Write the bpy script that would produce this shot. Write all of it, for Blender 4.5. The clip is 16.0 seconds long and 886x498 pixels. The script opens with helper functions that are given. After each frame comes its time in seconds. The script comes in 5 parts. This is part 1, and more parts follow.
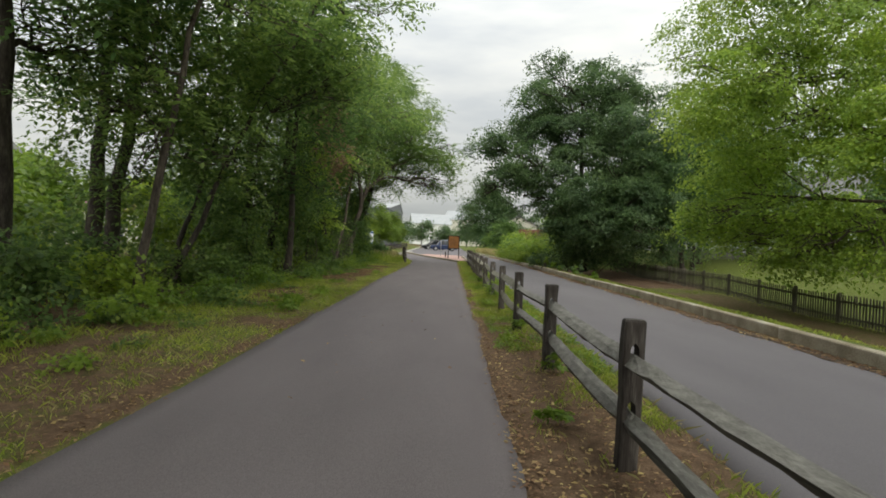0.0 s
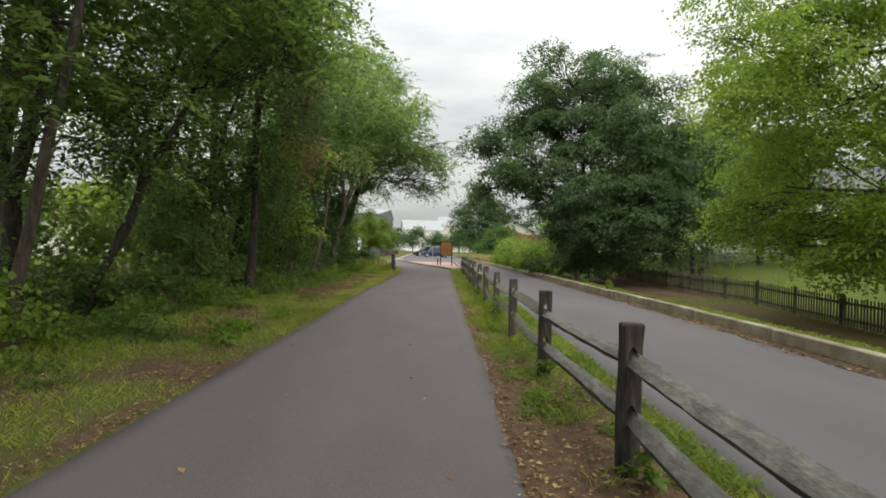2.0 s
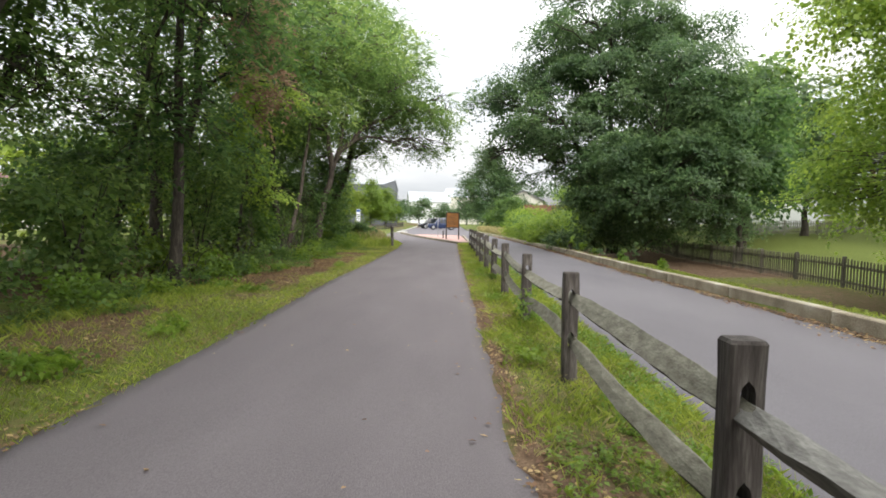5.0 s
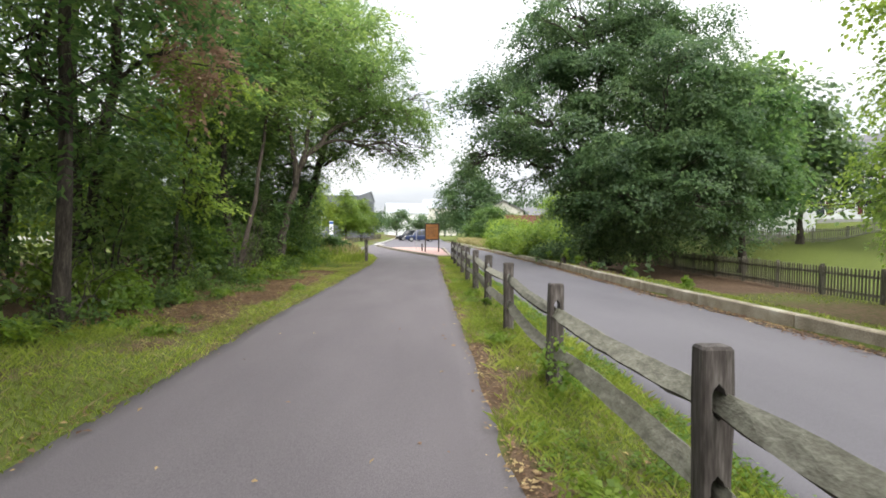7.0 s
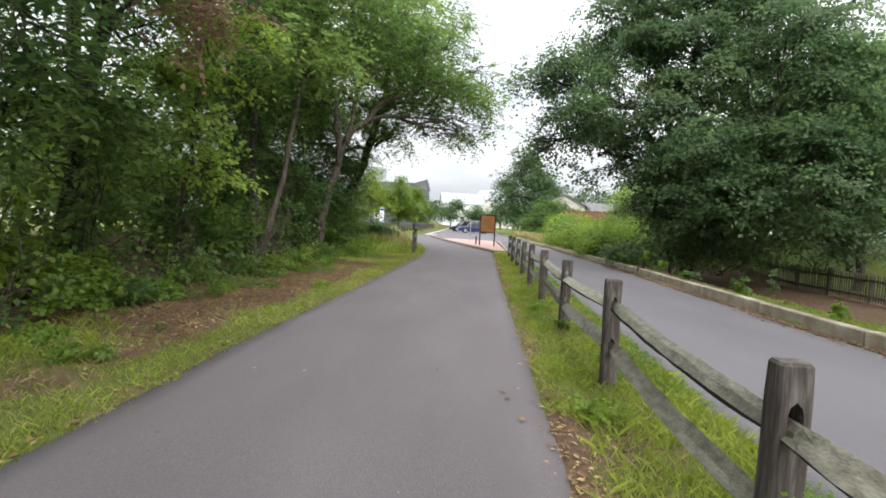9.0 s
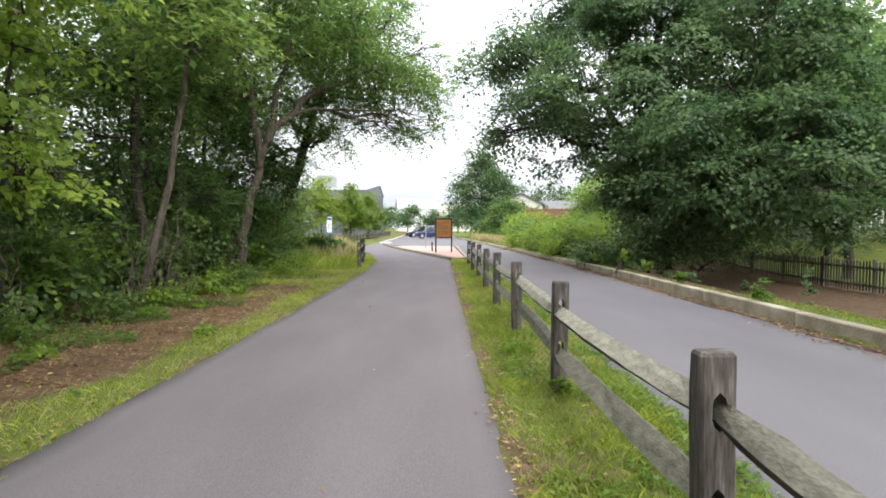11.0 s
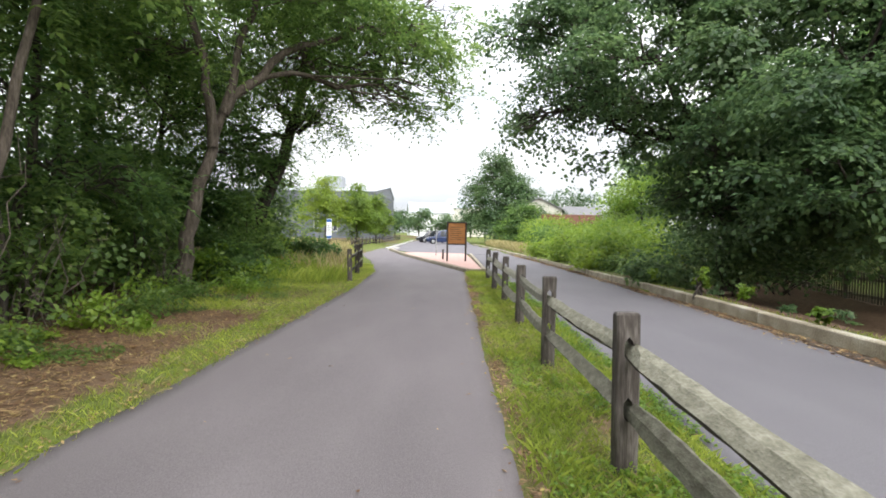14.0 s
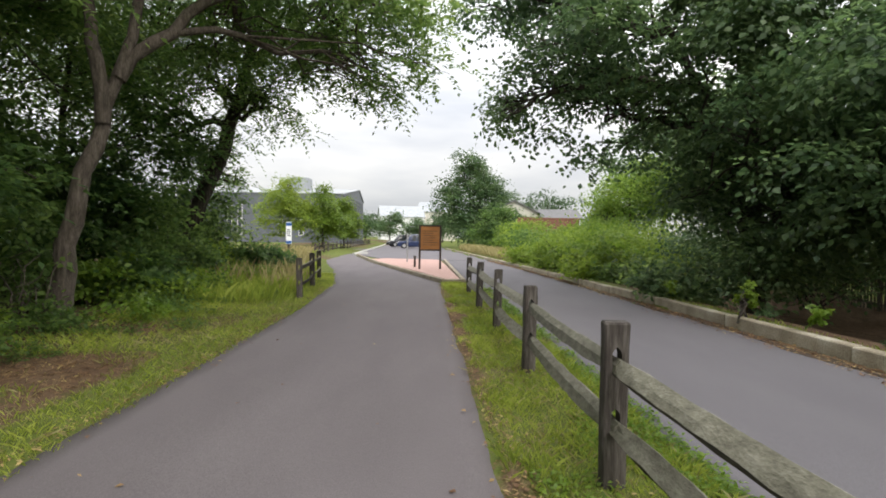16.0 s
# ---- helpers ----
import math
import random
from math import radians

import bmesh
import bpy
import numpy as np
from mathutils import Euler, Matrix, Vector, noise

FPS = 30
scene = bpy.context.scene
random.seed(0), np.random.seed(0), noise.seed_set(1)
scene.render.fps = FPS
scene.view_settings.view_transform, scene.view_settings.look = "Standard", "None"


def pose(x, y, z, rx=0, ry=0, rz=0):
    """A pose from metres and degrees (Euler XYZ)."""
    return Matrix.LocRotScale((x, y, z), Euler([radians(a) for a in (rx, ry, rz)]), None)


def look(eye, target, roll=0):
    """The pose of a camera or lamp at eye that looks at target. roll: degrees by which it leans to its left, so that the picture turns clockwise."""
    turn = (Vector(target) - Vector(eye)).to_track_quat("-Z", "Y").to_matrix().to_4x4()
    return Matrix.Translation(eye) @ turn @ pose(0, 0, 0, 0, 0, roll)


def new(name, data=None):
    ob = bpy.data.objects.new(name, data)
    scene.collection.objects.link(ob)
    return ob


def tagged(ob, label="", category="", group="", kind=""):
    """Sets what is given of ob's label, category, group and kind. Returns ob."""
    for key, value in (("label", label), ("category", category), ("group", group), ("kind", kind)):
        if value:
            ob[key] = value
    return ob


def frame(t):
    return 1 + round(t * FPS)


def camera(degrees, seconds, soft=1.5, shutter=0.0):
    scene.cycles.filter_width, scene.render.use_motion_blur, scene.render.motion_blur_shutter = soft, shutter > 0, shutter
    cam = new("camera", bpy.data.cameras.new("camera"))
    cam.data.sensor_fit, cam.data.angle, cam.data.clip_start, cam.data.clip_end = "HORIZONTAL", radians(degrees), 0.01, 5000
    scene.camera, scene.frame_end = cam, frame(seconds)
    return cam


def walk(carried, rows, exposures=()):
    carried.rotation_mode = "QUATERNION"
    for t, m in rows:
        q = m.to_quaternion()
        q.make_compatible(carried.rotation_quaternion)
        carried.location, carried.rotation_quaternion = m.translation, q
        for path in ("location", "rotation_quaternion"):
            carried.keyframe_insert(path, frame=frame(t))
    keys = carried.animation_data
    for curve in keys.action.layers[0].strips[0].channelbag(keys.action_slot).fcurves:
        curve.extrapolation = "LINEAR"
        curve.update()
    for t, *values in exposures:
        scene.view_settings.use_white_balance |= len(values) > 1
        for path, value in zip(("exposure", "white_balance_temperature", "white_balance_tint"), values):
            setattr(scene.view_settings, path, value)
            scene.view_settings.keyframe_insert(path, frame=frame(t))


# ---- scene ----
cam = camera(78.2, 16.0, soft=1.8)
PATH = [
    (0, (0.038, -0.958, 1.527), (0.01, 1.041, 1.502), 2.2),
    (0.5, (0.064, -0.382, 1.512), (0.082, 1.618, 1.484), -1.2),
    (1, (0.039, 0.368, 1.551), (-0.063, 2.365, 1.587), 0.6),
    (1.5, (0.06, 1.198, 1.539), (0.058, 3.198, 1.525), -1.6),
    (2, (-0.011, 2.01, 1.535), (-0.01, 4.01, 1.534), 1.5),
    (2.5, (0.098, 2.823, 1.488), (0.179, 4.82, 1.416), -1.9),
    (3, (0.077, 3.562, 1.509), (0.228, 5.556, 1.48), 3.0),
    (3.5, (0.066, 4.245, 1.522), (0.337, 6.225, 1.464), -1.4),
    (4, (0.041, 5.072, 1.49), (0.233, 7.057, 1.345), 1.5),
    (4.5, (0.141, 5.939, 1.511), (0.238, 7.93, 1.343), -0.1),
    (4.7, (0.137, 6.208, 1.485), (0.127, 8.204, 1.349), 0.6),
    (6.8, (-0.032, 9.036, 1.527), (-0.05, 11.035, 1.479), 3.0),
    (7, (0.018, 9.36, 1.513), (0.073, 11.358, 1.452), 0.5),
    (7.5, (0.019, 10.309, 1.476), (-0.001, 12.308, 1.408), 2.0),
    (8, (0.028, 11.006, 1.483), (0.089, 13.004, 1.425), -0.2),
    (8.5, (-0.041, 11.64, 1.497), (-0.199, 13.631, 1.397), 3.8),
    (10.8, (0.108, 15.008, 1.57), (0.108, 17.006, 1.477), -0.4),
    (11, (0.125, 15.345, 1.565), (0.133, 17.344, 1.488), -0.0),
    (11.5, (0.121, 16.009, 1.573), (-0.037, 18.002, 1.524), 3.9),
    (12, (0.052, 16.699, 1.565), (-0.038, 18.695, 1.47), -0.4),
    (12.5, (0.135, 17.497, 1.568), (0.015, 19.492, 1.499), 1.9),
    (13, (0.14, 18.279, 1.581), (0.065, 20.277, 1.526), 0.2),
    (13.5, (0.115, 18.932, 1.608), (0.004, 20.929, 1.566), 1.4),
    (14, (0.099, 19.875, 1.564), (0.064, 21.874, 1.505), 1.1),
    (14.5, (0.101, 20.666, 1.563), (0.107, 22.666, 1.566), -0.6),
    (15, (0.032, 21.453, 1.564), (0.071, 23.452, 1.499), 2.3),
    (15.5, (0.078, 22.163, 1.601), (0.205, 24.159, 1.563), -0.7),
    (16, (0.032, 22.952, 1.59), (0.101, 24.951, 1.547), 0.9),
]
walk(cam, [(t, look(eye, target, roll)) for t, eye, target, roll in PATH],
     exposures=[(0, -0.05, 7000, 5), (2, 0.08, 7000, 5), (3.5, 0.35, 6850, 6), (4.5, 0.65, 6750, 9), (7, 0.8, 6550, 10), (8.5, 0.65, 6500, 10), (11, 0.95, 6500, 10), (13.5, 0.95, 6500, 10), (15, 0.7, 6650, 10), (16, 0.4, 6750, 10)])

# ---- world and light: a bright overcast sky ----
world = bpy.data.worlds.new("overcast_sky")
scene.world = world
world.use_nodes = True
wn, wl = world.node_tree.nodes, world.node_tree.links
wn.clear()
w_out, w_bg = wn.new("ShaderNodeOutputWorld"), wn.new("ShaderNodeBackground")
w_sky = wn.new("ShaderNodeTexSky")
w_sky.sky_type, w_sky.sun_disc = "NISHITA", False
w_sky.sun_elevation, w_sky.sun_rotation = radians(43), radians(150)
w_co, w_map, w_noise, w_ramp = wn.new("ShaderNodeTexCoord"), wn.new("ShaderNodeMapping"), wn.new("ShaderNodeTexNoise"), wn.new("ShaderNodeValToRGB")
w_map.inputs["Scale"].default_value = (1.6, 1.6, 7.0)
w_noise.inputs["Scale"].default_value, w_noise.inputs["Detail"].default_value = 1.7, 5
w_ramp.color_ramp.elements[0].position, w_ramp.color_ramp.elements[0].color = 0.3, (7.2, 7.6, 8.4, 1)
w_ramp.color_ramp.elements[1].position, w_ramp.color_ramp.elements[1].color = 0.6, (10.6, 10.7, 10.9, 1)
w_mix = wn.new("ShaderNodeMix")
w_mix.data_type = "RGBA"
w_mix.inputs["Factor"].default_value = 0.93
wl.new(w_co.outputs["Generated"], w_map.inputs["Vector"])
wl.new(w_map.outputs["Vector"], w_noise.inputs["Vector"])
wl.new(w_noise.outputs["Fac"], w_ramp.inputs["Fac"])
# an overcast sky is nearly three times as bright overhead as at the horizon
w_sep, w_high, w_mul = wn.new("ShaderNodeSeparateXYZ"), wn.new("ShaderNodeMapRange"), wn.new("ShaderNodeVectorMath")
w_high.inputs["From Min"].default_value, w_high.inputs["From Max"].default_value = 0.0, 1.0
w_high.inputs["To Min"].default_value, w_high.inputs["To Max"].default_value = 0.42, 2.1
w_mul.operation = "MULTIPLY"
wl.new(w_co.outputs["Generated"], w_sep.inputs["Vector"])
wl.new(w_sep.outputs["Z"], w_high.inputs["Value"])
wl.new(w_ramp.outputs["Color"], w_mul.inputs[0])
wl.new(w_high.outputs["Result"], w_mul.inputs[1])
wl.new(w_sky.outputs["Color"], w_mix.inputs["A"])
wl.new(w_mul.outputs["Vector"], w_mix.inputs["B"])
wl.new(w_mix.outputs["Result"], w_bg.inputs["Color"])
w_bg.inputs["Strength"].default_value = 0.116
wl.new(w_bg.outputs["Background"], w_out.inputs["Surface"])
sun = new("sun", bpy.data.lights.new("sun", "SUN"))
sun.data.energy, sun.data.angle, sun.data.color = 2.3, radians(40), (1.0, 0.97, 0.91)
sun.matrix_world = look((12, -8, 24), (0, 20, 0))

# ---- helpers of this scene ----
RNG = np.random.default_rng(7)


def rnd(a, b):
    return float(RNG.uniform(a, b))


def mesh_np(name, verts, faces, material, parent=None, label="", attrs=None, smooth=False):
    """One mesh object from arrays: verts (n, 3), faces (m, 3 or 4)."""
    verts, faces = np.asarray(verts, np.float32), np.asarray(faces, np.int32)
    me = bpy.data.meshes.new(name)
    n, k = faces.shape
    me.vertices.add(len(verts))
    me.vertices.foreach_set("co", verts.ravel())
    me.loops.add(n * k)
    me.loops.foreach_set("vertex_index", faces.ravel())
    me.polygons.add(n)
    me.polygons.foreach_set("loop_start", np.arange(0, n * k, k, dtype=np.int32))
    if smooth:
        me.polygons.foreach_set("use_smooth", np.ones(n, bool))
    for key, values in (attrs or {}).items():
        me.attributes.new(key, "FLOAT", "POINT").data.foreach_set("value", np.asarray(values, np.float32))
    me.update(calc_edges=True)
    me.materials.append(material)
    ob = new(name, me)
    if parent:
        ob.parent = parent
    return tagged(ob, label)


def part(name, bm, material, parent, label="", smooth=False):
    me = bpy.data.meshes.new(name)
    bmesh.ops.recalc_face_normals(bm, faces=bm.faces)
    bm.to_mesh(me)
    bm.free()
    if smooth:
        for p in me.polygons:
            p.use_smooth = True
    me.materials.append(material)
    ob = new(name, me)
    if parent:
        ob.parent = parent
    return tagged(ob, label)


def share(name, ob, parent, m):
    """Another part on the same mesh."""
    o = new(name, ob.data)
    o.parent = parent
    o.matrix_basis = m
    return o


def thing(name, label, category, m=None, group="", kind=""):
    ob = new(name)
    ob.empty_display_size = 0.1
    if m:
        ob.matrix_basis = m
    return tagged(ob, label, category, group, kind)


def box(bm, x0, y0, z0, x1, y1, z1, bevel=0.0):
    r = bmesh.ops.create_cube(bm, size=1)
    bmesh.ops.scale(bm, vec=(x1 - x0, y1 - y0, z1 - z0), verts=r["verts"])
    bmesh.ops.translate(bm, vec=((x0 + x1) / 2, (y0 + y1) / 2, (z0 + z1) / 2), verts=r["verts"])
    if bevel:
        es = list({e for v in r["verts"] for e in v.link_edges})
        bmesh.ops.bevel(bm, geom=es, offset=bevel, segments=1, affect="EDGES")
    return bm


def boxed(*a, **k):
    return box(bmesh.new(), *a, **k)


def prism(pts, z0, z1):
    """A plan outline drawn up from z0 to z1."""
    bm = bmesh.new()
    lo = [bm.verts.new((x, y, z0)) for x, y in pts]
    hi = [bm.verts.new((x, y, z1)) for x, y in pts]
    bm.faces.new(lo[::-1])
    bm.faces.new(hi)
    for i in range(len(pts)):
        k = (i + 1) % len(pts)
        bm.faces.new((lo[i], lo[k], hi[k], hi[i]))
    return bm


def noise2(x, y, scale, seed=0.0):
    """Smooth value noise on arrays, about -1 to 1."""
    x, y = np.asarray(x, float) / scale + seed * 17.3, np.asarray(y, float) / scale - seed * 9.1
    xi, yi = np.floor(x), np.floor(y)
    fx, fy = x - xi, y - yi
    fx, fy = fx * fx * (3 - 2 * fx), fy * fy * (3 - 2 * fy)

    def h(a, b):
        v = np.sin(a * 127.1 + b * 311.7) * 43758.5453
        return (v - np.floor(v)) * 2 - 1

    return (h(xi, yi) * (1 - fx) + h(xi + 1, yi) * fx) * (1 - fy) + (h(xi, yi + 1) * (1 - fx) + h(xi + 1, yi + 1) * fx) * fy


def smooth(a, b, v):
    t = np.clip((np.asarray(v, float) - a) / (b - a), 0, 1)
    return t * t * (3 - 2 * t)


# ---- materials ----
def node_mat(name):
    m = bpy.data.materials.new(name)
    m.use_nodes = True
    return m, m.node_tree.nodes, m.node_tree.links, m.node_tree.nodes["Principled BSDF"]


def surface(name, colours, scale=4.0, rough=0.8, bump=0.3, fine=60.0, metal=0.0, stretch=(1, 1, 1), vary=0.0, detail=6.0, bump_dist=0.01, fine_mix=0.35, spec=0.3):
    """Colours blended over a coarse and a fine noise, with relief from both."""
    m, n, l, b = node_mat(name)
    co, mp = n.new("ShaderNodeTexCoord"), n.new("ShaderNodeMapping")
    mp.inputs["Scale"].default_value = stretch
    l.new(co.outputs["Object"], mp.inputs["Vector"])
    a, f = n.new("ShaderNodeTexNoise"), n.new("ShaderNodeTexNoise")
    a.inputs["Scale"].default_value, a.inputs["Detail"].default_value = scale, detail
    f.inputs["Scale"].default_value, f.inputs["Detail"].default_value = fine, 3
    l.new(mp.outputs["Vector"], a.inputs["Vector"])
    l.new(mp.outputs["Vector"], f.inputs["Vector"])
    mix = n.new("ShaderNodeMix")
    mix.inputs["Factor"].default_value = fine_mix
    l.new(a.outputs["Fac"], mix.inputs["A"])
    l.new(f.outputs["Fac"], mix.inputs["B"])
    ramp = n.new("ShaderNodeValToRGB")
    els = ramp.color_ramp.elements
    while len(els) < len(colours):
        els.new(0.5)
    for i, c in enumerate(colours):
        els[i].position = 0.32 + 0.36 * i / (len(colours) - 1)
        els[i].color = (*c, 1)
    l.new(mix.outputs["Result"], ramp.inputs["Fac"])
    last = ramp.outputs["Color"]
    if vary:
        info, hsv, mr = n.new("ShaderNodeObjectInfo"), n.new("ShaderNodeHueSaturation"), n.new("ShaderNodeMapRange")
        mr.inputs["To Min"].default_value, mr.inputs["To Max"].default_value = 1 - vary, 1 + vary
        l.new(info.outputs["Random"], mr.inputs["Value"])
        l.new(mr.outputs["Result"], hsv.inputs["Value"])
        l.new(last, hsv.inputs["Color"])
        last = hsv.outputs["Color"]
    l.new(last, b.inputs["Base Color"])
    b.inputs["Roughness"].default_value, b.inputs["Metallic"].default_value = rough, metal
    b.inputs["Specular IOR Level"].default_value = spec
    if bump:
        bp = n.new("ShaderNodeBump")
        bp.inputs["Strength"].default_value, bp.inputs["Distance"].default_value = bump, bump_dist
        l.new(mix.outputs["Result"], bp.inputs["Height"])
        l.new(bp.outputs["Normal"], b.inputs["Normal"])
    return m


def leaf_mat(name, dark, mid, light, through_light=0.45, rough=0.45):
    """Leaves: each differs a little; clumps differ more; light comes through."""
    m, n, l, b = node_mat(name)
    geo, co, no = n.new("ShaderNodeNewGeometry"), n.new("ShaderNodeTexCoord"), n.new("ShaderNodeTexNoise")
    no.inputs["Scale"].default_value, no.inputs["Detail"].default_value = 0.5, 3
    l.new(co.outputs["Object"], no.inputs["Vector"])
    mix = n.new("ShaderNodeMix")
    mix.inputs["Factor"].default_value = 0.68
    l.new(geo.outputs["Random Per Island"], mix.inputs["A"])
    l.new(no.outputs["Fac"], mix.inputs["B"])
    ramp = n.new("ShaderNodeValToRGB")
    els = ramp.color_ramp.elements
    els.new(0.5)
    for e, p, c in zip(els, (0.28, 0.5, 0.72), (dark, mid, light)):
        e.position, e.color = p, (*c, 1)
    l.new(mix.outputs["Result"], ramp.inputs["Fac"])
    info, own, mr, mh = n.new("ShaderNodeObjectInfo"), n.new("ShaderNodeHueSaturation"), n.new("ShaderNodeMapRange"), n.new("ShaderNodeMapRange")
    mr.inputs["To Min"].default_value, mr.inputs["To Max"].default_value = 0.8, 1.2
    mh.inputs["To Min"].default_value, mh.inputs["To Max"].default_value = 0.512, 0.49
    l.new(info.outputs["Random"], mr.inputs["Value"])
    l.new(info.outputs["Random"], mh.inputs["Value"])
    l.new(mr.outputs["Result"], own.inputs["Value"])
    l.new(mh.outputs["Result"], own.inputs["Hue"])
    l.new(ramp.outputs["Color"], own.inputs["Color"])
    l.new(own.outputs["Color"], b.inputs["Base Color"])
    b.inputs["Roughness"].default_value, b.inputs["Specular IOR Level"].default_value = rough, 0.38
    tr, hs, ms = n.new("ShaderNodeBsdfTranslucent"), n.new("ShaderNodeHueSaturation"), n.new("ShaderNodeMixShader")
    hs.inputs["Hue"].default_value, hs.inputs["Saturation"].default_value, hs.inputs["Value"].default_value = 0.489, 1.0, 1.7
    l.new(own.outputs["Color"], hs.inputs["Color"])
    l.new(hs.outputs["Color"], tr.inputs["Color"])
    ms.inputs["Fac"].default_value = through_light
    l.new(b.outputs["BSDF"], ms.inputs[1])
    l.new(tr.outputs["BSDF"], ms.inputs[2])
    l.new(ms.outputs["Shader"], n["Material Output"].inputs["Surface"])
    return m


M_ASPHALT = surface("path_asphalt", [(0.084, 0.074, 0.079), (0.118, 0.104, 0.11), (0.152, 0.136, 0.143)], 0.8, 0.85, 0.7, 130, fine_mix=0.68, bump_dist=0.004, stretch=(1.5, 0.45, 1))
M_ROAD = surface("road_asphalt", [(0.096, 0.09, 0.098), (0.123, 0.115, 0.126), (0.15, 0.142, 0.153)], 0.5, 0.85, 0.5, 130, fine_mix=0.62, bump_dist=0.004, stretch=(1.5, 0.5, 1))
M_KERB = surface("kerb_concrete", [(0.115, 0.09, 0.06), (0.265, 0.228, 0.168), (0.45, 0.42, 0.345)], 1.6, 0.9, 0.6, 40, vary=0.12)
M_CONCRETE = surface("pale_concrete", [(0.38, 0.37, 0.35), (0.5, 0.49, 0.47)], 2.0, 0.9, 0.3, 60)
M_POST = surface("weathered_post_wood", [(0.02, 0.016, 0.014), (0.06, 0.051, 0.046), (0.13, 0.117, 0.107)], 7, 0.85, 0.9, 30, stretch=(3, 3, 0.35), vary=0.3, bump_dist=0.012)
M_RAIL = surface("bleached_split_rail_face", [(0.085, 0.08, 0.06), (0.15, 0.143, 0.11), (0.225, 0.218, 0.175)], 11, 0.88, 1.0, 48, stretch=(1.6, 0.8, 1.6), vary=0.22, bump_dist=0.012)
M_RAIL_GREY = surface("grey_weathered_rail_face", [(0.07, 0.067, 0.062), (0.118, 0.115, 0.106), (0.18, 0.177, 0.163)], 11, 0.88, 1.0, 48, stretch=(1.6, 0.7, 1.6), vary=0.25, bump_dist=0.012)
# for the rails' lower faces: their shade is put into this colour
M_RAIL_SHADE = surface("shade_toned_rail_underside", [(0.02, 0.018, 0.015), (0.05, 0.045, 0.037), (0.10, 0.094, 0.075)], 5, 0.85, 0.9, 32, stretch=(3, 0.3, 3), vary=0.28, bump_dist=0.012)
M_PICKET = surface("dark_picket_wood", [(0.05, 0.045, 0.034), (0.105, 0.096, 0.074), (0.18, 0.168, 0.13)], 5, 0.85, 0.5, 40, stretch=(3, 3, 0.4), vary=0.3)
M_WHITE = surface("white_paint", [(0.6, 0.6, 0.58), (0.72, 0.72, 0.7), (0.8, 0.8, 0.79)], 2, 0.6, 0.1, 30)
M_BARK = surface("grey_brown_bark", [(0.018, 0.015, 0.012), (0.05, 0.041, 0.034), (0.105, 0.09, 0.075)], 6, 0.9, 1.0, 24, stretch=(2.5, 2.5, 0.5), bump_dist=0.03)
M_BARK_PALE = surface("brown_bark", [(0.04, 0.031, 0.025), (0.086, 0.07, 0.058), (0.15, 0.126, 0.105)], 6, 0.9, 1.0, 24, stretch=(2.5, 2.5, 0.5), bump_dist=0.02)
M_LEAF_WALNUT = leaf_mat("walnut_leaves", (0.044, 0.09, 0.026), (0.094, 0.16, 0.042), (0.175, 0.255, 0.066), 0.6)
M_LEAF_DARK = leaf_mat("dark_wood_leaves", (0.034, 0.075, 0.026), (0.075, 0.138, 0.04), (0.14, 0.22, 0.06), 0.6)
M_LEAF_MAPLE = leaf_mat("maple_leaves", (0.04, 0.078, 0.035), (0.085, 0.142, 0.057), (0.16, 0.235, 0.088), 0.52)
M_LEAF_BIRCH = leaf_mat("birch_leaves", (0.085, 0.155, 0.028), (0.155, 0.25, 0.042), (0.27, 0.37, 0.066), 0.52)
M_LEAF_BRIGHT = leaf_mat("bright_shrub_leaves", (0.085, 0.15, 0.018), (0.14, 0.225, 0.028), (0.21, 0.29, 0.045), 0.48)
M_LEAF_FAR = leaf_mat("far_tree_leaves", (0.029, 0.069, 0.025), (0.057, 0.109, 0.037), (0.098, 0.149, 0.052), 0.35)
M_LEAF_YOUNG = leaf_mat("young_tree_leaves", (0.081, 0.138, 0.017), (0.138, 0.207, 0.023), (0.196, 0.265, 0.034), 0.45)
M_LEAF_DEAD = leaf_mat("dead_leaves", (0.13, 0.085, 0.055), (0.22, 0.15, 0.095), (0.32, 0.23, 0.15), 0.3, 0.7)
M_LITTER = leaf_mat("fallen_leaves", (0.085, 0.042, 0.022), (0.20, 0.11, 0.058), (0.42, 0.31, 0.14), 0.15, 0.7)
M_LITTER_PALE = leaf_mat("pale_fallen_leaves", (0.26, 0.15, 0.07), (0.42, 0.31, 0.12), (0.62, 0.50, 0.24), 0.15, 0.7)
M_DIRT = surface("dark_gutter_dirt", [(0.03, 0.022, 0.016), (0.075, 0.055, 0.04), (0.13, 0.10, 0.075)], 6, 0.95, 0.8, 50, bump_dist=0.02)
M_GRASS = leaf_mat("grass_blades", (0.095, 0.14, 0.021), (0.175, 0.235, 0.036), (0.29, 0.34, 0.07), 0.5, 0.5)
M_DRYGRASS = leaf_mat("dry_grass_blades", (0.14, 0.13, 0.05), (0.26, 0.23, 0.10), (0.38, 0.34, 0.17), 0.4, 0.6)


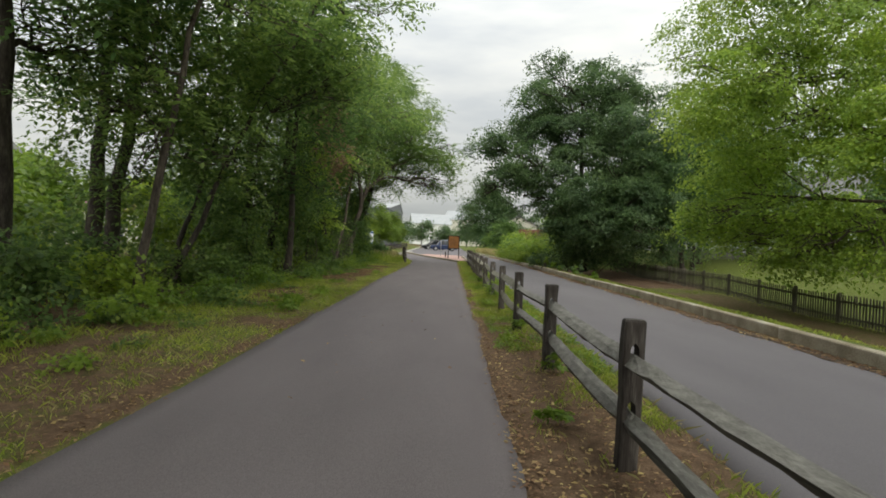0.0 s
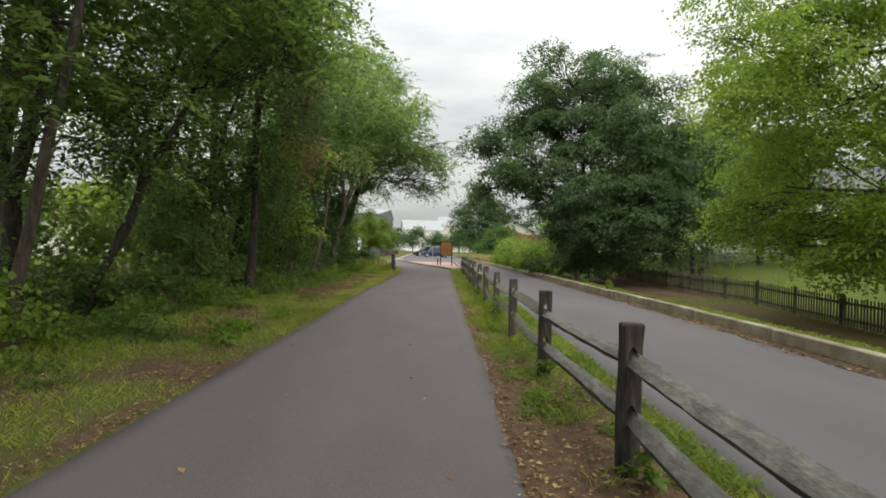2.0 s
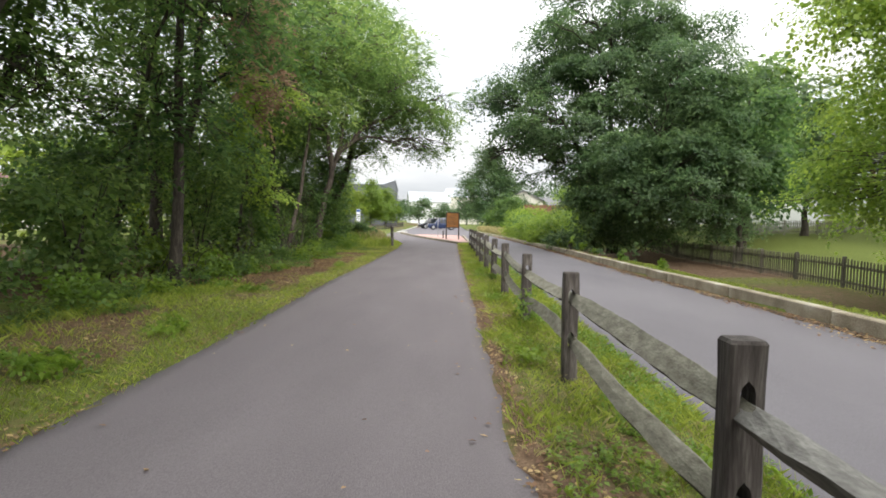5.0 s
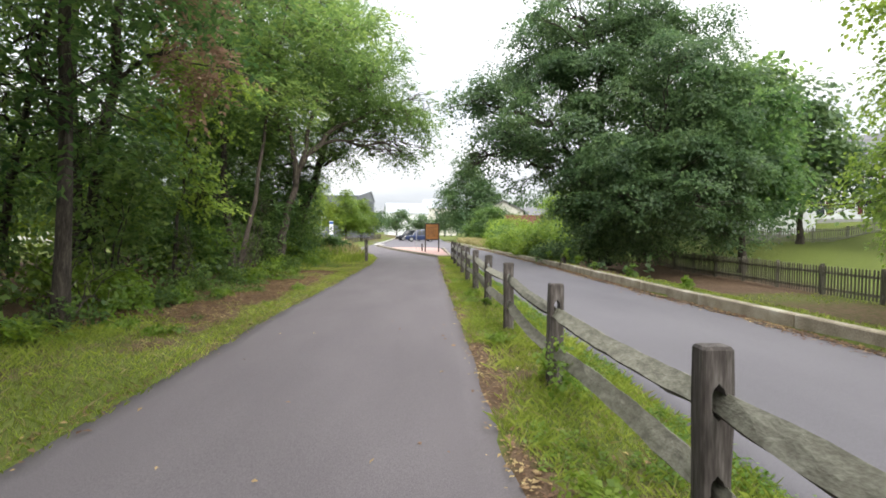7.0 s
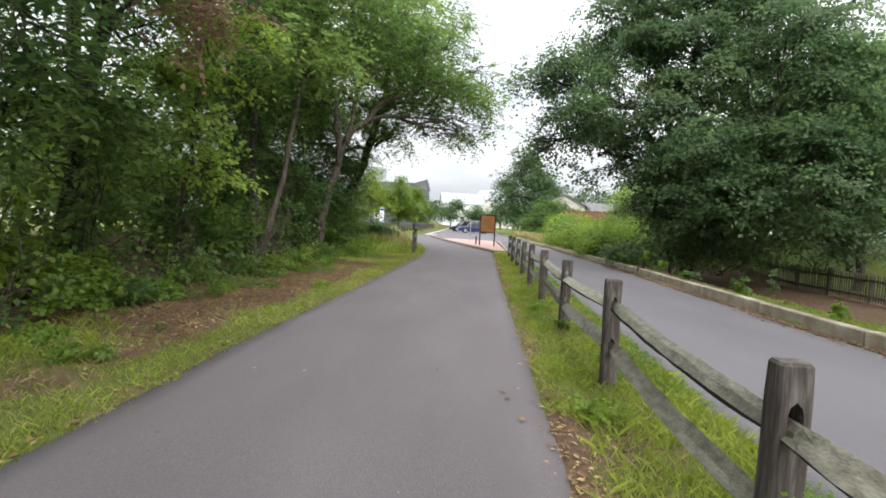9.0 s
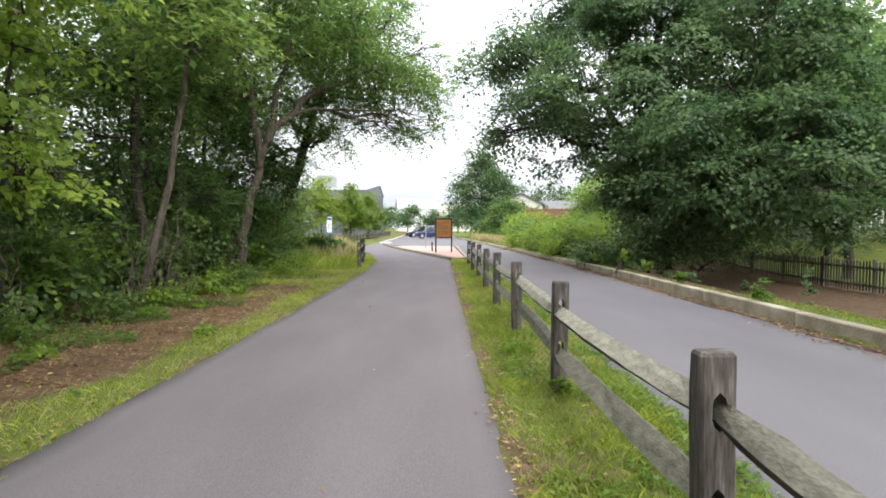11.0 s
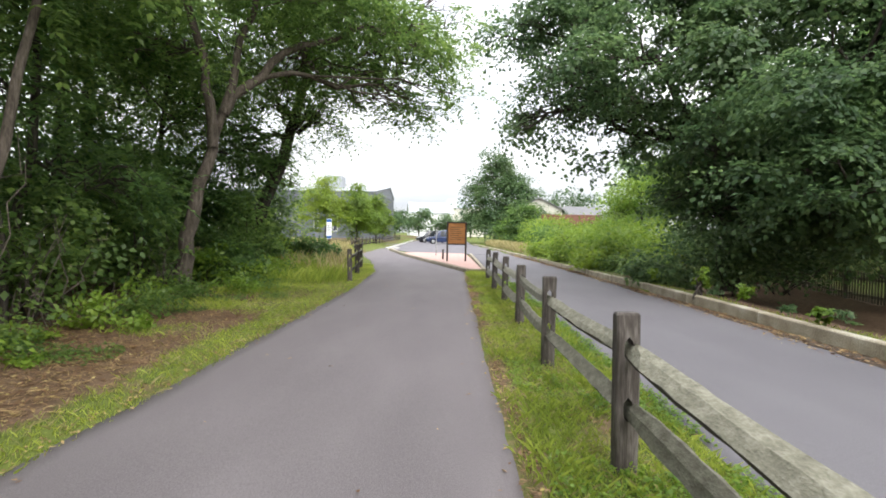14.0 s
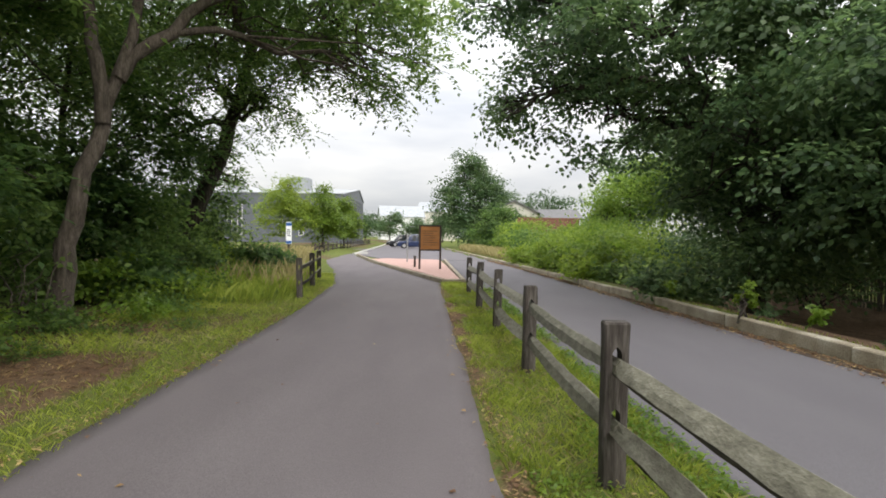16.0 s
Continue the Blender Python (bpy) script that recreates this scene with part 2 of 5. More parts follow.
def ground_material():
    m, n, l, b = node_mat("ground_grass_and_litter")
    co, at = n.new("ShaderNodeTexCoord"), n.new("ShaderNodeAttribute")
    at.attribute_name = "soil"
    big, fine, mid = (n.new("ShaderNodeTexNoise") for _ in range(3))
    for t, s, d in ((big, 1.3, 5), (fine, 55, 4), (mid, 9, 5)):
        t.inputs["Scale"].default_value, t.inputs["Detail"].default_value = s, d
        l.new(co.outputs["Object"], t.inputs["Vector"])

    def ramp(src, cols, lo=0.3, hi=0.7):
        r = n.new("ShaderNodeValToRGB")
        while len(r.color_ramp.elements) < len(cols):
            r.color_ramp.elements.new(0.5)
        for i, c in enumerate(cols):
            r.color_ramp.elements[i].position = lo + (hi - lo) * i / (len(cols) - 1)
            r.color_ramp.elements[i].color = (*c, 1)
        l.new(src, r.inputs["Fac"])
        return r.outputs["Color"]

    fm = n.new("ShaderNodeMix")
    fm.inputs["Factor"].default_value = 0.5
    l.new(fine.outputs["Fac"], fm.inputs["A"])
    l.new(mid.outputs["Fac"], fm.inputs["B"])
    soil = ramp(fm.outputs["Result"], [(0.042, 0.027, 0.018), (0.108, 0.07, 0.045), (0.2, 0.14, 0.092)])
    grass = ramp(fm.outputs["Result"], [(0.042, 0.053, 0.015), (0.094, 0.118, 0.027), (0.16, 0.182, 0.05)])
    add = n.new("ShaderNodeMath")
    add.operation = "ADD"
    sub = n.new("ShaderNodeMath")
    sub.operation, sub.inputs[1].default_value = "SUBTRACT", 0.5
    l.new(mid.outputs["Fac"], sub.inputs[0])
    l.new(at.outputs["Fac"], add.inputs[0])
    l.new(sub.outputs["Value"], add.inputs[1])
    edge = n.new("ShaderNodeMapRange")
    edge.inputs["From Min"].default_value, edge.inputs["From Max"].default_value = 0.3, 0.7
    l.new(add.outputs["Value"], edge.inputs["Value"])
    mx = n.new("ShaderNodeMix")
    mx.data_type = "RGBA"
    l.new(edge.outputs["Result"], mx.inputs["Factor"])
    l.new(grass, mx.inputs["A"])
    l.new(soil, mx.inputs["B"])
    l.new(mx.outputs["Result"], b.inputs["Base Color"])
    b.inputs["Roughness"].default_value, b.inputs["Specular IOR Level"].default_value = 0.95, 0.1
    bp = n.new("ShaderNodeBump")
    bp.inputs["Strength"].default_value, bp.inputs["Distance"].default_value = 0.8, 0.03
    l.new(fm.outputs["Result"], bp.inputs["Height"])
    l.new(bp.outputs["Normal"], b.inputs["Normal"])
    return m


M_GROUND = ground_material()

# ---- plan ----
PATH_L, PATH_R = -2.70, 0.58
FENCE_X, BAY, POST_Y = 1.30, 2.95, 2.81


def curve_at(knots, y):
    k = np.array(knots, float)
    return np.interp(y, k[:, 0], k[:, 1])


PATH_LEFT = [(-15, -2.6), (4, -2.62), (12, -2.66), (20, -2.8), (28, -2.68), (35, -2.7), (41, -3.0), (48, -4.1), (58, -6.4), (66, -7.9), (75, -8.4), (97, -8.8), (150, -10.2)]
PATH_RIGHT = [(-15, 0.6), (34, 0.58), (41.8, 0.62), (46, -0.5), (55, -2.9), (68, -5.7), (75, -6.1), (97, -6.6), (150, -8.2)]
ROAD_LEFT = [(-15, 2.15), (10, 2.12), (20, 2.0), (30, 1.92), (42, 1.62), (60, 1.4), (97, 1.0)]
KERB = [(-15, 5.7), (6, 6.0), (12, 6.05), (18, 5.95), (23, 5.8), (29, 5.75), (36, 5.65), (45, 5.45), (54, 5.1), (75, 4.0), (97, 2.7)]


def ground_z(x, y):
    kx = curve_at(KERB, y)
    z = np.full(np.broadcast(x, y).shape, -0.035)
    pl = curve_at(PATH_LEFT, y)
    left = smooth(pl + 0.17, pl - 0.12, x)
    z = z + left * (0.06 + 0.05 * noise2(x, y, 1.7, 1)) + smooth(-5, -9, x) * 0.1 * (1 + noise2(x, y, 3.5, 2))
    z = z + smooth(44, 60, y) * smooth(pl - 1.2, pl - 4, x) * 0.35
    mid = smooth(0.4, 0.66, x) * smooth(2.2, 1.9, x) * smooth(43, 41, y)
    z = z + mid * (0.045 + 0.02 * noise2(x, y, 0.5, 3))
    back = np.where(x > kx + 0.1, 1.0, 0.0)
    fall = smooth(kx + 0.2, kx + 4.0, x) * smooth(50, 36, y) * (0.88 - 0.28 * smooth(17, 27, y))
    z = z + back * (0.22 - fall + 0.03 * noise2(x, y, 1.1, 4))
    z = z + smooth(13, 27, x) * 0.9 + smooth(28, 38, x) * 2.0 * smooth(90, 70, y)
    return z


def soil_shade_at(x, y):
    s = np.full(np.broadcast(x, y).shape, 0.12)
    n1, n2 = noise2(x, y, 1.3, 5), noise2(x, y, 0.45, 6)
    verge = smooth(0.4, 0.6, x) * smooth(2.4, 2.2, x)
    v = 1.0 - 0.72 * smooth(6.5, 12, y + 2.2 * n1) + 0.45 * smooth(0.9, 0.6, x) + 0.3 * n2 + 0.25 * n1
    v = v - 0.25 * smooth(1.4, 1.9, x)
    s = s * (1 - verge) + verge * v
    left = smooth(-2.5, -2.7, x)
    lv = 0.42 + 0.5 * n1 + 0.25 * n2 + 0.27 * smooth(10, 5, y)
    patch = smooth(16.5, 20, y) * smooth(32, 26, y) * smooth(-3.1, -3.7, x)
    band = smooth(-3.35, -3.05, x) * smooth(10, 14, y)
    tuft = 0.5 + 0.8 * noise2(y, y * 0, 1.4, 7)
    lv = lv + 0.75 * patch - 0.32 * tuft * smooth(-3.4, -2.9, x) * smooth(9, 14, y) + 0.4 * smooth(-2.95, -2.7, x) * (0.6 + 0.6 * noise2(y, y * 0, 0.9, 8))
    lv = lv - 0.35 * band - 0.22 * smooth(7, 11, y) * smooth(19, 15, y) + 0.5 * smooth(-5.0, -6.5, x)
    lv = lv - 0.5 * smooth(33, 38, y)
    s = s * (1 - left) + left * np.clip(lv, 0, 1.3) * smooth(-26, -14, x)
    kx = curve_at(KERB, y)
    # behind the kerb, brown soil also stands in for the trees' shade
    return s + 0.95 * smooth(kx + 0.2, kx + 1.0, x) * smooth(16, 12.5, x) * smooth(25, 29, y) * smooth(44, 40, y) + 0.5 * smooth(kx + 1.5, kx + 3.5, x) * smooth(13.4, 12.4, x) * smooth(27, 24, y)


# ---- ground ----
def build_ground():
    xs = np.concatenate([-np.geomspace(900, 12.5, 22), np.arange(-12, 12.1, 0.16), np.geomspace(12.6, 900, 22)])
    ys = np.concatenate([-np.geomspace(400, 8.5, 12), np.arange(-8, 62, 0.3), np.geomspace(62.5, 1800, 30)])
    gx, gy = np.meshgrid(xs, ys)
    gz = ground_z(gx, gy)
    v = np.stack([gx, gy, gz], -1).reshape(-1, 3)
    nx, ny = len(xs), len(ys)
    i = (np.arange(ny - 1)[:, None] * nx + np.arange(nx - 1)[None, :]).ravel()
    f = np.stack([i, i + 1, i + nx + 1, i + nx], 1)
    ob = mesh_np("ground", v, f, M_GROUND, attrs={"soil": soil_shade_at(gx, gy).ravel()}, smooth=True)
    tagged(ob, "grassy ground with brown leaf litter, bare patches and tree shade toned brown", "ground", kind="structure")


build_ground()


def strip(name, left, right, y0, y1, z, mat, label, cat, cols=14, step=0.5, wob=0.04, ends=None):
    """A paved sheet between two edge lines, with a frayed edge and a thickness."""
    ys = np.arange(y0, y1 + 1e-6, step)
    a = curve_at(left, ys) + wob * noise2(ys, ys * 0, 0.4, 3) + wob * noise2(ys, ys * 0, 2.3, 4)
    b = curve_at(right, ys) + wob * noise2(ys, ys * 0, 0.6, 5) + wob * noise2(ys, ys * 0, 2.7, 6)
    t = np.linspace(0, 1, cols)
    gx = a[:, None] * (1 - t) + b[:, None] * t
    gy = np.repeat(ys[:, None], cols, 1)
    gz = z - 0.012 * (2 * np.abs(t - 0.5)) ** 6 + 0.003 * noise2(gx, gy, 1.5, 8)
    gx, gy, gz = (np.concatenate([g[:, :1], g, g[:, -1:]], 1) for g in (gx, gy, gz))
    gz[:, 0] -= 0.09
    gz[:, -1] -= 0.09
    v = np.stack([gx, gy, gz], -1).reshape(-1, 3)
    nx = cols + 2
    i = (np.arange(len(ys) - 1)[:, None] * nx + np.arange(nx - 1)[None, :]).ravel()
    ob = mesh_np(name, v, np.stack([i, i + 1, i + nx + 1, i + nx], 1), mat, smooth=True)
    return tagged(ob, label, cat, kind="structure")


strip("path", PATH_LEFT, PATH_RIGHT, -14, 149, 0.004, M_ASPHALT, "smooth dark grey asphalt footpath with frayed edges", "path", step=0.15)
strip("road", ROAD_LEFT, [(y, x + 0.05) for y, x in KERB], -14, 97, -0.002, M_ROAD, "grey asphalt road beside a concrete kerb", "road", wob=0.04)

strip("gutter_dirt", [(y, x - 0.26) for y, x in KERB], [(y, x + 0.03) for y, x in KERB], -8, 62, 0.008, M_DIRT, "dark dirt and leaf mould in the gutter", "dirt", cols=4, step=0.12, wob=0.11)

# parking area beyond the island
lot = prism([(-5.9, 70.4), (-2.6, 60.8), (4.3, 60.8), (3.4, 78), (6, 100), (12, 130), (12, 170), (-7.8, 170), (-6.4, 100)], -0.06, 0.008)
tagged(part("parking_lot", lot, M_ROAD, None), "pale grey asphalt car park", "car park", kind="structure")


# ---- plants ----
class Tubes:
    """Gathers tapered tubes along bent lines into one mesh."""

    def __init__(self):
        self.v, self.f, self.n = [], [], 0

    def add(self, pts, radii, sides=7):
        pts, radii = np.asarray(pts, float), np.asarray(radii, float)
        d = np.gradient(pts, axis=0)
        d /= np.linalg.norm(d, axis=1)[:, None] + 1e-9
        ref = np.where(np.abs(d[:, 2:3]) > 0.9, np.array([[1.0, 0, 0]]), np.array([[0, 0, 1.0]]))
        u = np.cross(d, ref)
        u /= np.linalg.norm(u, axis=1)[:, None] + 1e-9
        w = np.cross(d, u)
        a = np.linspace(0, 2 * np.pi, sides, endpoint=False)
        ring = pts[:, None] + radii[:, None, None] * (np.cos(a)[None, :, None] * u[:, None] + np.sin(a)[None, :, None] * w[:, None])
        k = len(pts)
        i, j = np.meshgrid(np.arange(k - 1), np.arange(sides), indexing="ij")
        j2 = (j + 1) % sides
        f = np.stack([i * sides + j, i * sides + j2, (i + 1) * sides + j2, (i + 1) * sides + j], -1).reshape(-1, 4)
        self.v.append(ring.reshape(-1, 3))
        self.f.append(f + self.n)
        self.n += k * sides

    def mesh(self, name, mat, parent, label=""):
        return mesh_np(name, np.concatenate(self.v), np.concatenate(self.f), mat, parent, label, smooth=True)


def bent(a, b, sag=0.0, wig=0.1, k=7, rng=RNG):
    """A line from a to b that wanders a little."""
    a, b = np.asarray(a, float), np.asarray(b, float)
    t = np.linspace(0, 1, k)[:, None]
    p = a + (b - a) * t
    p[:, 2] += sag * 4 * (t * (1 - t))[:, 0]
    w = rng.normal(0, wig, (k, 3))
    w[0] = w[-1] = 0
    return p + w


def unit(v):
    return v / (np.linalg.norm(v, axis=-1, keepdims=True) + 1e-9)


def leaf_quads(p, d, length, width, rng, flat=0.6, up=None):
    """Folded, pointed leaves: bases p, directions d."""
    n = len(p)
    up = up if up is not None else unit(rng.normal(0, 1, (n, 3)) * (1 - flat) + np.array([0, 0, 1.0]) * flat)
    w = unit(np.cross(d, up))
    nn = np.cross(w, d)
    L, W = np.asarray(length).reshape(-1, 1), np.asarray(width).reshape(-1, 1)
    m = p + d * L * 0.45
    v = np.stack([p, m + w * W * 0.5 + nn * W * 0.18, p + d * L, m - w * W * 0.5 + nn * W * 0.18], 1)
    return v.reshape(-1, 3), np.arange(n * 4).reshape(n, 4)


def clump_points(lobes, count, rng, gap=0.25, shell=0.5, lump=1.0):
    """Places for leaf clumps in a few overlapping rounded masses, thin here and there."""
    lobes = np.array(lobes, float)
    subs, owner = [], []
    for k, lb in enumerate(lobes):
        for _ in range(int(np.clip(12 + 5.0 * lb[3], 12, 34))):
            d = unit(rng.normal(0, 1, 3) + np.array([0, 0, 0.15]))
            s = rng.uniform(0.2, 0.42) * lump
            subs.append(np.concatenate([lb[:3] + d * lb[3:6] * rng.uniform(0.4, 0.92), lb[3:6] * s * np.array([1.15, 1.15, 0.7])]))
            owner.append(k)
    subs, owner = np.array(subs), np.array(owner)
    vol = (subs[:, 3] * subs[:, 4] * subs[:, 5]) ** 0.8
    pick = rng.choice(len(subs), int(count * 1.7), p=vol / vol.sum())
    u = unit(rng.normal(0, 1, (len(pick), 3)) + np.array([0, 0, 0.6]))
    r = (shell ** 3 + (1 - shell ** 3) * rng.random(len(pick))) ** (1 / 3)
    r *= 1 + 0.05 * rng.normal(0, 1, len(pick))
    p = subs[pick, :3] + u * r[:, None] * subs[pick, 3:6]
    keep = noise2(p[:, 0] + p[:, 2] * 0.7, p[:, 1] + p[:, 2] * 1.3, 1.5, 3) > -1 + gap * 2 * rng.random(len(p))
    return p[keep][:count], owner[pick[keep][:count]], u[keep][:count]


def foliage(p, u, per, size, rng, style, spread):
    """Leaves round each clump point. style: broad, frond or hang."""
    n = len(p)
    if style == "frond":
        fr = max(2, per // 11)
        base = np.repeat(p, fr, 0) + rng.normal(0, spread * 0.55, (n * fr, 3)) * np.array([1, 1, 0.5])
        d = unit(np.repeat(u, fr, 0) * 0.45 + rng.normal(0, 1, (n * fr, 3)) * np.array([1, 1, 0.4]) + np.array([0, 0, -0.25]))
        L = rng.uniform(0.75, 1.25, n * fr) * size * 4.2
        side = unit(np.cross(d, np.array([0, 0, 1.0]) + rng.normal(0, 0.25, (n * fr, 3))))
        q, dd = [], []
        for k in range(11):
            t = 0.15 + 0.85 * (k // 2) / 5.0
            s = 1 if k % 2 else -1
            drop = np.zeros((n * fr, 3))
            drop[:, 2] = -0.35 * L * t * t
            q.append(base + d * (L * t)[:, None] + drop)
            dd.append(unit((side * s * 0.9 if k < 10 else 0 * side) + d * 0.55 + rng.normal(0, 0.15, d.shape) + np.array([0, 0, -0.2])))
        q, dd = np.concatenate(q), np.concatenate(dd)
        ln = size * rng.uniform(0.7, 1.2, len(q))
        return leaf_quads(q, dd, ln, ln * 0.5, rng, 0.75)
    q = np.repeat(p, per, 0)
    if style == "broad":
        # flat sprays: the leaves of a clump lie nearly in one tilted layer
        face = unit(u * 0.75 + np.array([0, 0, 0.75]) + rng.normal(0, 0.3, (n, 3)))
        face = np.repeat(face, per, 0)
        off = rng.normal(0, spread, (n * per, 3))
        off -= face * (np.sum(off * face, 1, keepdims=True) * 0.84)
        d = rng.normal(0, 1, (n * per, 3)) + unit(off) * 0.8
        d = unit(d - face * np.sum(d * face, 1, keepdims=True) * 0.8 + np.array([0, 0, -0.3]))
        ln = size * rng.uniform(0.65, 1.3, n * per)
        return leaf_quads(q + off, d, ln, ln * 0.72, rng, up=unit(face + rng.normal(0, 0.28, off.shape)))
    off = rng.normal(0, spread, (n * per, 3)) * np.array([1, 1, 0.55])
    if style == "hang":
        # leaves along drooping strands
        off[:, 2] = -rng.uniform(0, spread * 3.0, n * per)
        off[:, :2] = off[:, :2] * 0.3 + np.repeat(u[:, :2], per, 0) * (-off[:, 2:3]) * 0.25
    q = q + off
    d = unit(rng.normal(0, 1, (n * per, 3)) * np.array([1, 1, 0.6]) + np.array([0, 0, -1.0]))
    ln = size * rng.uniform(0.65, 1.3, n * per)
    return leaf_quads(q, d, ln, ln * 0.55, rng, 0.65)


def tree(name, label, category, base, trunk, lobes, clumps, per, size, leaf, bark, radius, style="broad", spread=0.45, gap=0.25, shell=0.5,
         limbs=8, seed=1, stems=(), group="", kind="", dead=None, twig=True, lump=1.0):
    """A tree from its base point: a bent trunk, limbs that reach into the crown, and a crown of leaves in clumps. All places are in world metres."""
    rng = np.random.default_rng(seed)
    root = thing(name, label, category, group=group, kind=kind)
    base = np.array(base, float)
    root.location = base
    lobes = [tuple(l) for l in lobes]
    p, pick, u = clump_points(lobes, clumps, rng, gap, shell, lump)
    tb = Tubes()
    lines = [np.array([base, *trunk], float)] + [np.array(s, float) for s in stems]
    joints = []
    for li, line in enumerate(lines):
        seg = []
        for a, b in zip(line[:-1], line[1:]):
            seg.append(bent(a, b, 0, 0.04, 6, rng)[:-1])
        seg.append(line[-1:])
        pts = np.concatenate(seg)
        r = np.linspace(radius * (1 if li == 0 else 0.65), radius * 0.3, len(pts))
        if li == 0:
            r[0] *= 1.25
            r[1] *= 1.06
        pts[0, 2] -= 0.12
        tb.add(pts - base, r, 9)
        joints.append(pts[len(pts) // 3:])
    joints = np.concatenate(joints)
    for k, lb in enumerate(lobes):
        mine = p[pick == k]
        if not len(mine):
            continue
        c = np.array(lb[:3])
        score = np.linalg.norm(joints - c, axis=1) + np.maximum(0, joints[:, 2] - c[2]) * 1.5
        s = joints[np.argmin(score)]
        main = bent(s, c, 0.15, 0.12, 7, rng)
        tb.add(main - base, np.linspace(radius * 0.38, radius * 0.15, 7), 6)
        ends = mine[rng.choice(len(mine), min(limbs, len(mine)), replace=False)]
        for e in ends:
            st = main[rng.integers(2, 7)]
            line = bent(st, e, 0.1, 0.1, 6, rng)
            tb.add(line - base, np.linspace(radius * 0.14, 0.012, 6), 5)
            if twig:
                near = mine[np.argsort(np.linalg.norm(mine - e, axis=1))[1:4]]
                for q in near:
                    tb.add(bent(line[3], q, 0.05, 0.06, 4, rng) - base, np.linspace(radius * 0.06 + 0.006, 0.006, 4), 3)
    tb.mesh("trunk", bark, root)
    v, f = foliage(p, u, per, size, rng, style, spread)
    mesh_np("crown", v - base, f, leaf, root)
    if dead:
        pd, _, ud = clump_points(dead, 60, rng, 0.1, 0.2)
        v, f = foliage(pd, ud, 44, size * 0.9, rng, "frond", spread * 0.8)
        mesh_np("dead_foliage", v - base, f, M_LEAF_DEAD, root, "brown withered hanging leaves")
    return root


def shrub(name, label, category, base, r, h, leaves, size, leaf, seed, style="broad", group="", lean=(0, 0), gap=0.3):
    """A bush: several stems from the ground and a ragged mass of leaves."""
    rng = np.random.default_rng(seed)
    root = thing(name, label, category, pose(*base), group)
    k = rng.integers(3, 6)
    lobes = [(rng.normal(0, r * 0.35) + lean[0], rng.normal(0, r * 0.35) + lean[1], h * rng.uniform(0.35, 0.65), r * rng.uniform(0.5, 0.8), r * rng.uniform(0.5, 0.8), h * rng.uniform(0.3, 0.42)) for _ in range(k)]
    lobes.append((0, 0, h * 0.3, r * 0.9, r * 0.9, h * 0.32))
    per = 24
    p, pick, u = clump_points(lobes, leaves // per, rng, gap, 0.3)
    p[:, 2] = np.maximum(p[:, 2], 0.12)
    if h > 0.9:
        for e in p[rng.choice(len(p), min(6, len(p)), replace=False)]:
            tb = Tubes()
            st = np.array([rng.normal(0, 0.15), rng.normal(0, 0.15), -0.05])
            tb.add(bent(st, e, 0.1, 0.06, 6, rng), np.linspace(0.026, 0.006, 6), 5)
            tb.mesh("stem", M_BARK, root)
    v, f = foliage(p, u, per, size, rng, style, 0.2 * r)
    v[:, 2] = np.maximum(v[:, 2], 0.01)
    mesh_np("foliage", v, f, leaf, root)
    return root


def scatter_blades(name, label, category, x, y, h, w, mat, seed, lean=0.35, base=None):
    """Grass: single bent blades at the places given."""
    rng = np.random.default_rng(seed)
    n = len(x)
    z = ground_z(x, y) - 0.01 if base is None else base
    p = np.stack([x, y, z], 1)
    a = rng.uniform(0, 2 * np.pi, n)
    side = np.stack([np.cos(a), np.sin(a), 0 * a], 1) * (np.asarray(w) * 0.5)[:, None]
    tip = np.stack([rng.normal(0, lean, n), rng.normal(0, lean, n), np.ones(n)], 1) * np.asarray(h)[:, None]
    mid = tip * np.array([0.35, 0.35, 0.6])
    v = np.stack([p - side, p + side, p + mid + side * 0.7, p + tip], 1).reshape(-1, 3)
    f = np.arange(n * 4).reshape(n, 4)
    ob = mesh_np(name, v, f, mat)
    return tagged(ob, label, category, kind="stuff")


def scatter_leaves(name, label, x, y, size, seed, z=None, mat=None, slim=(0.35, 0.7)):
    rng = np.random.default_rng(seed)
    n = len(x)
    zz = (ground_z(x, y) if z is None else z) + rng.uniform(0.004, 0.02, n)
    a = rng.uniform(0, 2 * np.pi, n)
    d = unit(np.stack([np.cos(a), np.sin(a), rng.normal(0, 0.18, n)], 1))
    ln = size * rng.uniform(0.5, 1.4, n)
    v, f = leaf_quads(np.stack([x, y, zz], 1), d, ln, ln * rng.uniform(*slim, n), rng, 0.85)
    return tagged(mesh_np(name, v, f, mat or M_LITTER), label, "leaf litter", kind="stuff")


# ---- the split-rail fence between path and road ----
def wood_loft(sections):
    """A hewn timber through a list of rings (each a list of points)."""
    bm = bmesh.new()
    rings = [[bm.verts.new(p) for p in s] for s in sections]
    k = len(rings[0])
    for a, b in zip(rings[:-1], rings[1:]):
        for i in range(k):
            bm.faces.new((a[i], a[(i + 1) % k], b[(i + 1) % k], b[i]))
    bm.faces.new(rings[0][::-1])
    bm.faces.new(rings[-1])
    return bm


